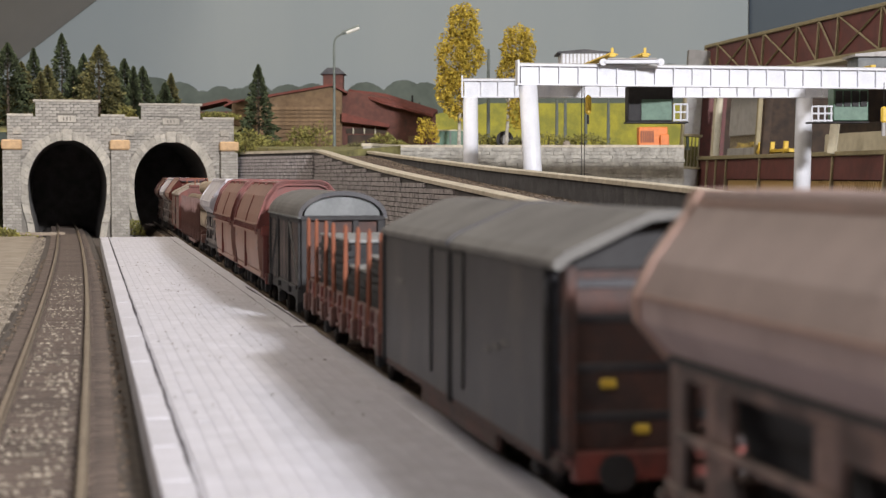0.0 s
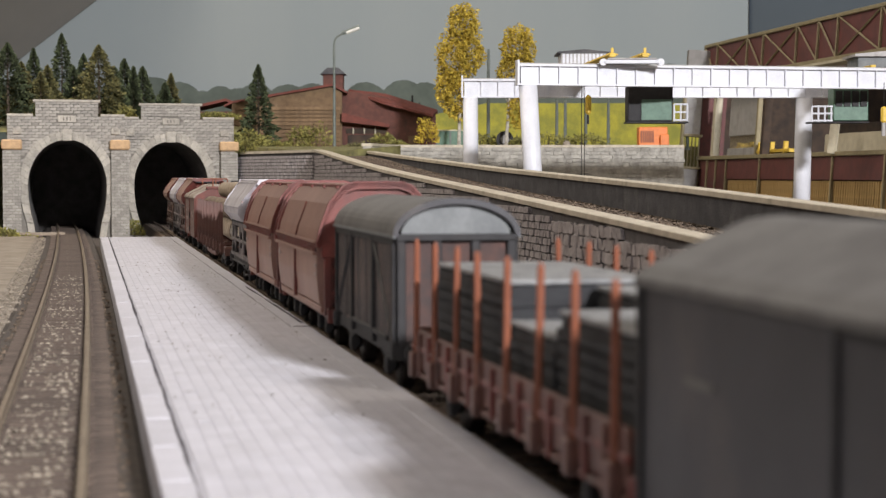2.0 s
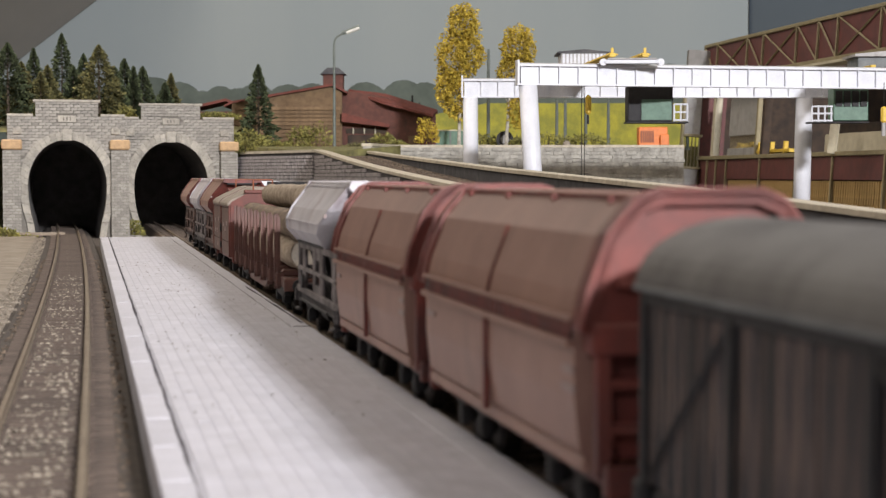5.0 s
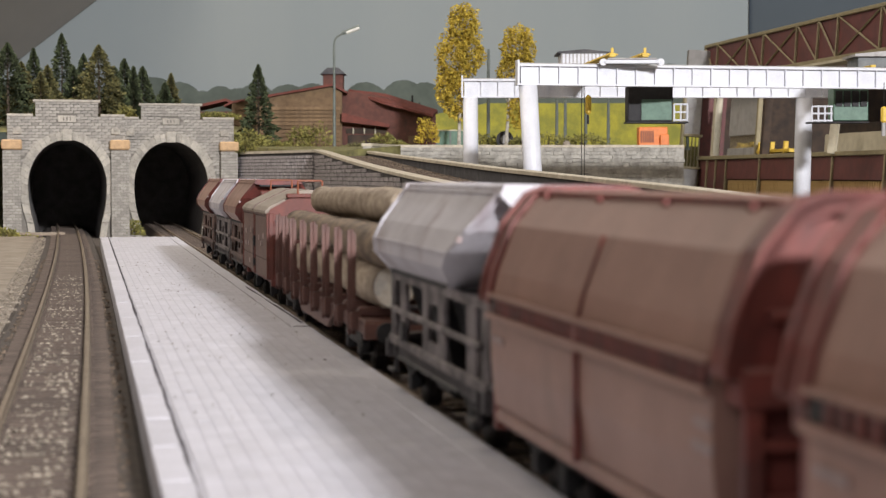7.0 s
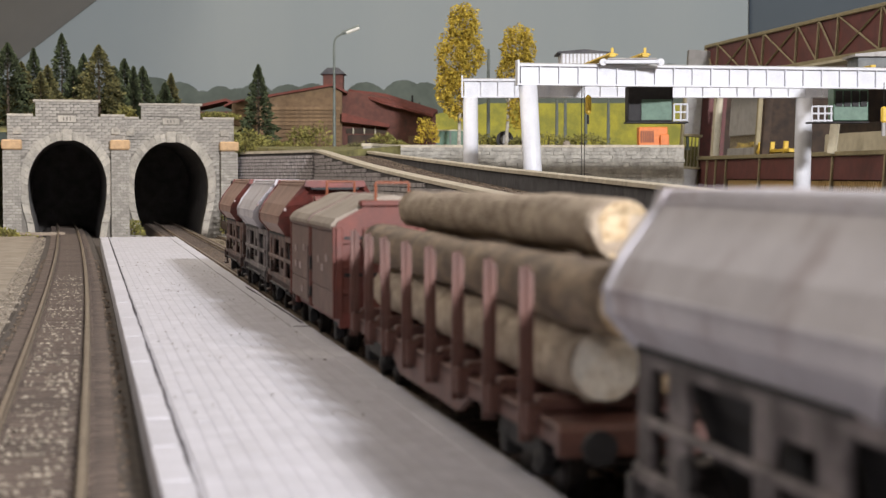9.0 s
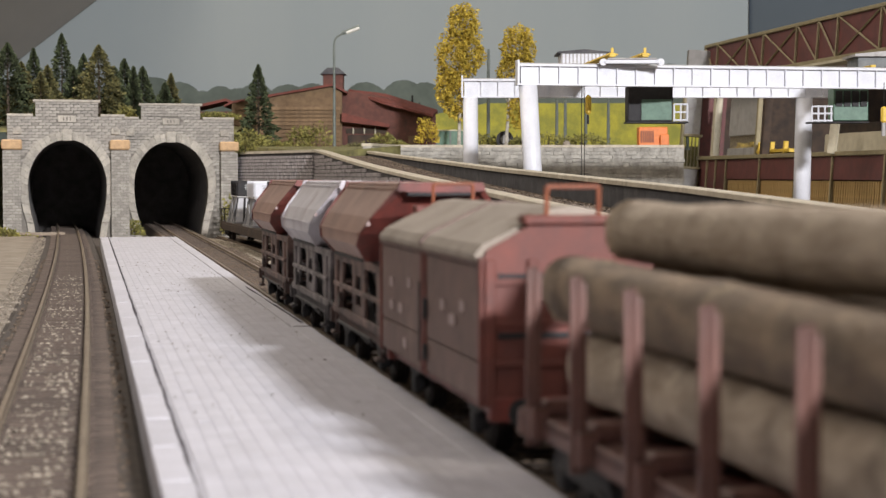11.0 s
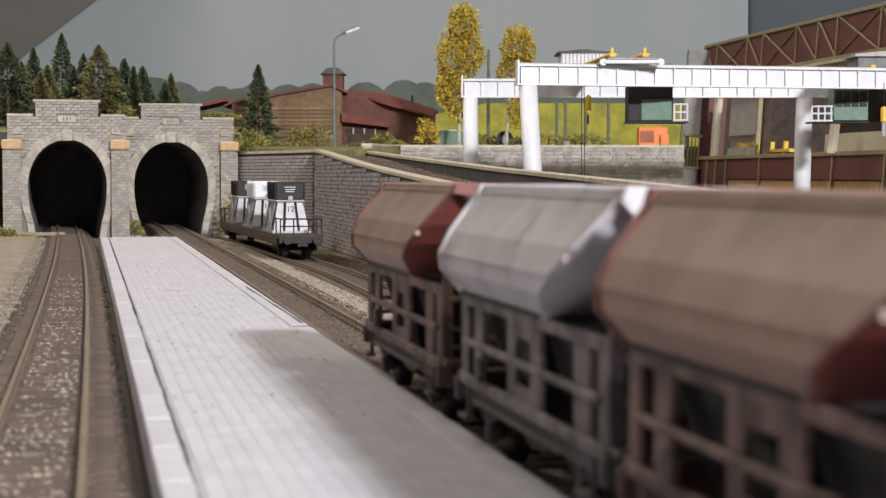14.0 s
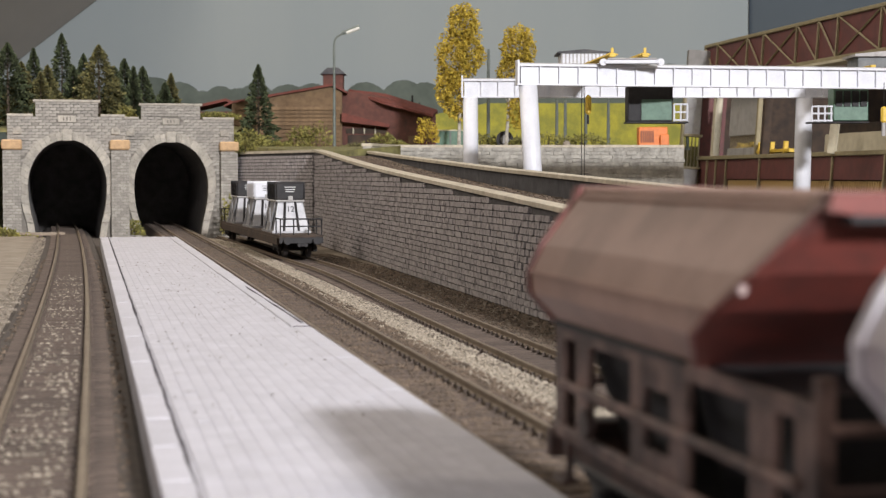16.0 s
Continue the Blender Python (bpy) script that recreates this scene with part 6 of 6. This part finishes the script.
# ---- yard things on the terrace ----
x, z = px(1130, 250, 1760)
tr = thing("generator_box", at(x, 1760, 79), "orange machine box with louvres on the terrace", "machine")
part("body", B(0, 30, 0, 18, 2, 22, 0.8), M_ORANGE, tr)
for k in range(7):
    part("louvre", B(2 + 2 * k, 3.2 + 2 * k, -0.8, 0.4, 6, 18), M_STAKE, tr)
part("skid", B(-2, 32, 2, 16, 0, 2, 0.3), M_BLACK, tr)
part("end_box", B(22, 31, -4, 0, 3, 14, 0.5), M_ORANGE, tr)
for i, xp in enumerate((985, 1000, 1076, 864, 1216, 1036)):
    x, z = px(xp, 250, 1890)
    ps = thing("fence_post", at(x, 1890, 79), "dark thin pole at the field edge", "pole", "poles at the field edge")
    part("pole", rod(bmesh.new(), (0, 0, 0), (0, 0, 56 if i != 3 else 112), 2.0, 8, 1.5), M_LAMPPOST, ps)
    part("foot", B(-3, 3, -3, 3, 0, 2, 0.3), M_LAMPPOST, ps)
x, z = px(893, 250, 1760)
ty = thing("tractor_wheel", at(x, 1760, 79), "black tyre lying upright by the birch", "wheel")
bm = bmesh.new()
rod(bm, (0, -3, 9), (0, 3, 9), 9, 20)
part("tyre", bm, M_BLACK, ty)
part("rim", rod(bmesh.new(), (0, -3.6, 9), (0, 3.6, 9), 4.5, 14), M_GREYP, ty)
x, z = px(797, 250, 1760)
gf = thing("site_fence", at(x, 1765, 79), "dark green panel fence with pale rail", "fence")
part("panel", B(-14, 14, 0, 1.6, 1, 18, 0.2), M_GREENCAB, gf)
part("rail", B(-15, 15, -0.6, 2.2, 18, 19.2, 0.2), M_CREAM, gf)
for x in (-14, 0, 14):
    part("post", B(x - 0.9, x + 0.9, -0.4, 2, 0, 19, 0.2), M_LAMPPOST, gf)
x, z = px(1003, 250, 1740)
rk = thing("boulder", at(x, 1740, 79), "small brown boulder on the terrace", "stone")
bm = bmesh.new()
bmesh.ops.create_icosphere(bm, subdivisions=2, radius=4.5)
for v in bm.verts:
    v.co = v.co * (1 + 0.25 * noise.noise(v.co * 0.3)) + Vector((0, 0, 3))
part("stone", bm, M_SAND, rk)

# ---- ballast stones ----


def stones(name, label, n, where, size, material):
    verts, faces = [], []
    for _ in range(n):
        x, y, z = where()
        s = size * random.uniform(0.55, 1.3)
        k = len(verts)
        for v in ((1, 0, 0), (0, 1, 0), (-1, 0, 0), (0, -1, 0), (0, 0, 0.8), (0, 0, -0.8)):
            verts.append(((x + s * (v[0] + random.uniform(-0.35, 0.35))) * MM, (y + s * (v[1] + random.uniform(-0.35, 0.35))) * MM, (z + s * (v[2] * 0.8 + random.uniform(-0.2, 0.2))) * MM))
        for f in ((0, 1, 4), (1, 2, 4), (2, 3, 4), (3, 0, 4), (1, 0, 5), (2, 1, 5), (3, 2, 5), (0, 3, 5)):
            faces.append(tuple(k + i for i in f))
    me = bpy.data.meshes.new(name)
    me.from_pydata(verts, [], faces)
    me.materials.append(material)
    return tagged(new(name, me), label, "gravel", kind="stuff")


random.seed(11)


def band(f, a, b, y0, y1, z, p=1.5):
    def where():
        y = y0 + (y1 - y0) * random.random() ** p
        return f(y) + random.uniform(a, b), y, z
    return where


strip("ground", track_2, -200, 1560, [(20, -10), (25, -7.2), (39, -8.2), (42, -10)], 0, M_GRAVEL, "raised bank of pale gravel between the tracks", "gravel")
stones("gravel", "pale loose gravel between train track and siding", 17000, band(track_2, 23, 44, 330, 1500, -7.5), 0.5, M_GRAVEL)
stones("gravel", "grey gravel along the siding", 7000, band(track_3, 15, 46, 420, 1300, -9.7), 0.75, M_BALLAST)
stones("gravel", "pale loose stones between the rails", 1500, band(track_1, -7.5, 7.5, 230, 900, -2.7, 1.2), 0.62, M_GRAVEL)
stones("gravel", "brown ballast stones in the outer track", 7000, band(track_1, -18, 18, 200, 1100, -4.0, 1.4), 0.6, M_BALLAST)
stones("gravel", "dark ballast stones beside the platform", 4200, band(track_1, 16, 33, 200, 900, -5.9, 1.4), 0.8, M_DARKBED)
stones("gravel", "ballast stones in the train's track", 15000, band(track_2, -17, 22, 280, 1250, -2.5, 1.3), 0.55, M_BALLAST)
stones("gravel", "pale stones on the sandy ground", 4500, band(track_1, -70, -19, 420, 1450, -2.9, 1.2), 0.7, M_SAND)


def ramp_stone():
    y = random.uniform(350, 1500)
    return wall_a(y) + random.uniform(8, 52), y, along(SEE_A, y) - 6.6


stones("gravel", "loose stones on the ramp between the walls", 5000, ramp_stone, 0.9, M_BALLAST)

# ---- platform paving ----
tiles = []
random.seed(3)
v = -40.0
row = 0
while v < 1364:
    for c in range(15):
        u0 = -22.9 + c * 3.1
        off = 3.1 if c % 2 else 0
        tiles.append(((u0 + 1.55, v + off + 3.1, 1.5 + random.uniform(-0.02, 0.025)), (3.0, 6.1, 1.0), random.uniform(-0.003, 0.003)))
    v += 6.2
near = [t for t in tiles if 330 < t[0][1] < 450][:285]
keep = set(map(id, near))
tagged(part("paving", boxes_mesh([t for t in tiles if id(t) not in keep]), M_PAVE, platform), kind="stuff")
me = None
for (c, s, a) in near:
    if me is None:
        ob = part("paving_slab", boxes_mesh([((0, 0, 0), s, 0)]), M_PAVE, platform)
        me = ob.data
        ob.matrix_basis = at(*c)
    else:
        shared("paving_slab", me, at(*c, math.degrees(a)), platform)
me = None
for side in (-1, 1):
    for i in range(40):
        v = -40 + i * 35.2
        du = random.uniform(-0.05, 0.12) * -side
        if me is None:
            ob = part("edge_slab", B(-2.95, 2.95, -17.5, 17.5, 0, 2.6, 0.25), M_PAVE, platform)
            me = ob.data
            ob.matrix_basis = at(side * 26.7 + du, v + 17.6, -0.55)
        else:
            shared("edge_slab", me, at(side * 26.7 + du, v + 17.6, -0.58 + random.uniform(-0.04, 0.04), random.uniform(-0.15, 0.15)), platform)


def crack(u, v0, v1, z, wide, seed, drift=0.0):
    """A dark crack strip of uneven width along the platform."""
    bm = bmesh.new()
    n = int((v1 - v0) / 5)
    rows = []
    for i in range(n + 1):
        v = v0 + (v1 - v0) * i / n
        w = wide * max(0.12, 0.5 + 0.9 * noise.noise((v * 0.02, seed, 0)) + 0.35 * noise.noise((v * 0.12, seed, 4)))
        c = u + drift * i / n + 0.25 * noise.noise((v * 0.05, seed, 9))
        rows.append([bm.verts.new((c + k * w / 2, v, z - h)) for k, h in ((-1, 0), (1, 0), (1, 0.5), (-1, 0.5))])
    for p, q in zip(rows, rows[1:]):
        for i in range(4):
            bm.faces.new((p[i], p[(i + 1) % 4], q[(i + 1) % 4], q[i]))
    bm.faces.new(rows[0])
    bm.faces.new(rows[-1][::-1])
    return part("crack", bm, M_CRACK, platform, "dark crack strip")


crack(-24.1, 240, 1366, 2.16, 1.1, 3, 0.9)
crack(28.4, 560, 745, 2.2, 1.0, 8, -1.2)
crack(23.2, 545, 1366, 2.1, 0.35, 5)
part("crack", B(24.0, 29.5, 545.6, 546.3, 1.6, 2.2), M_CRACK, platform)
stones("grit", "scattered dark grit on the platform", 160, lambda: (lambda q: (q[0], q[1], 2.1))(plat(random.uniform(-22, 24), random.uniform(330, 1000))), 0.28, M_BALLAST)

# ---- stones of the retaining walls ----
random.seed(8)
wall_turn = math.atan(0.1954)


def wall_stones(y0, y1, rowh, length, rough):
    out = []
    z, k = -9.5, 0
    while z < 74:
        y = y0 + (length / 2 if k % 2 else 0)
        while y < y1:
            L = length * random.uniform(0.75, 1.2)
            if z + rowh < along(SEE_A, y) - 2.4:
                out.append(((wall_a(y + L / 2), y + L / 2, z + rowh / 2), (1.6 + rough * random.random(), L - 0.08, rowh - 0.55), wall_turn))
            y += L
        z += rowh
        k += 1
    return out


near = wall_stones(690, 752, 3.1, 4.4, 0.7)
for i, q in enumerate(near[:290]):
    if i < 6:
        if i == 0:
            pool = []
        bm = boxes_mesh([((0, 0, 0), (2.8, q[1][1], q[1][2]), 0)])
        for v in bm.verts:
            v.co += Vector((random.uniform(-0.3, 0.3), random.uniform(-0.2, 0.2), random.uniform(-0.15, 0.15)))
        ob = part("stone", bm, M_WALLSTONE, RW)
        ob.matrix_basis = at(q[0][0], q[0][1], q[0][2], math.degrees(q[2]))
        pool.append(ob.data)
    else:
        shared("stone", pool[i % 6], at(q[0][0] + random.uniform(-0.3, 0.3), q[0][1], q[0][2], math.degrees(q[2])), RW)
rest = near[290:] + wall_stones(752, 1120, 3.1, 4.4, 0.7) + wall_stones(1121, 1496, 3.1, 4.4, 0.7)
bm = boxes_mesh(rest)
for v in bm.verts:
    v.co += Vector((random.uniform(-0.28, 0.28), random.uniform(-0.15, 0.15), random.uniform(-0.1, 0.1)))
tagged(part("stones", bm, M_WALLSTONE, RW), kind="stuff")
cob = wall_stones(360, 688, 4.6, 5.2, 1.6)
bm = boxes_mesh(cob)
for v in bm.verts:
    v.co += Vector((random.uniform(-0.35, 0.35), random.uniform(-0.7, 0.7), random.uniform(-0.6, 0.6)))
tagged(part("rubble_stones", bm, M_WALLSTONE, RW), kind="stuff")
# pale terrace wall
pale = []
for r in range(23):
    x = -44.0 + (6 if r % 2 else 0)
    while x < 226:
        L = random.uniform(6, 12)
        y = 1663 if x > 60 else 1656 + (x + 48) / 108 * 7
        pale.append(((x + L / 2, y - 0.2, -7 + r * 3.7 + 1.8), (L - 0.5, 1.8 + 0.6 * random.random(), 3.3), 0))
        x += L
bm = boxes_mesh(pale)
for v in bm.verts:
    v.co += Vector((random.uniform(-0.4, 0.4), random.uniform(-0.4, 0.4), random.uniform(-0.4, 0.4)))
tagged(part("stones", bm, M_PALEWALL, t_pale), kind="stuff")

# stones of the wall that joins the portal
ret = []
a0, b0 = Vector((wall_a(1500) + 1, 1500, 0)), Vector((-196, 1646, 0))
d0 = (b0 - a0)
turn0 = math.atan2(-d0.x, d0.y)
for r in range(26):
    u = 0.0 if r % 2 else -1.6
    while u < d0.length - 2:
        L = random.uniform(2.6, 4)
        c = a0 + d0.normalized() * (u + L / 2)
        ret.append(((c.x - 2.6, c.y - 1.2, -9 + r * 3.05), (1.6 + random.random(), L - 0.4, 2.4), turn0))
        u += L
tagged(part("stones", boxes_mesh(ret), M_WALLSTONE, t_join), kind="stuff")


def place_at(s):
    """The point of the train's track at that way along it, and the turn there."""
    y, way = 0.0, 0.0
    y = s / 1.0205
    for _ in range(6):
        n = 24
        way = sum(math.hypot(1, slope(track_2, y * (i + 0.5) / n)) for i in range(n)) * y / n
        y += (s - way) / 1.021
    return Vector((track_2(y), y, 0))


def motions():
    steps = [i * 0.5 for i in range(33)]
    owners = {}
    for w, near, far in TRAIN:
        rows = []
        mid, reach = (near + far) / 2, (far - near) * 0.3
        for t in steps:
            a, b = place_at(mid - reach - run(t)), place_at(mid + reach - run(t))
            c, d = (a + b) / 2, b - a
            rows.append((t, at(c.x, c.y, 0, math.degrees(math.atan2(-d.x, d.y)))))
        walk(w, rows)
    for ob, y, r in WHEELS:
        first = (y * 37.0) % 360
        walk(ob, [(i / 15, pose(0, y * MM, r * MM, first + math.degrees(run(i / 15) / r), 0, 0)) for i in range(241)])


motions()
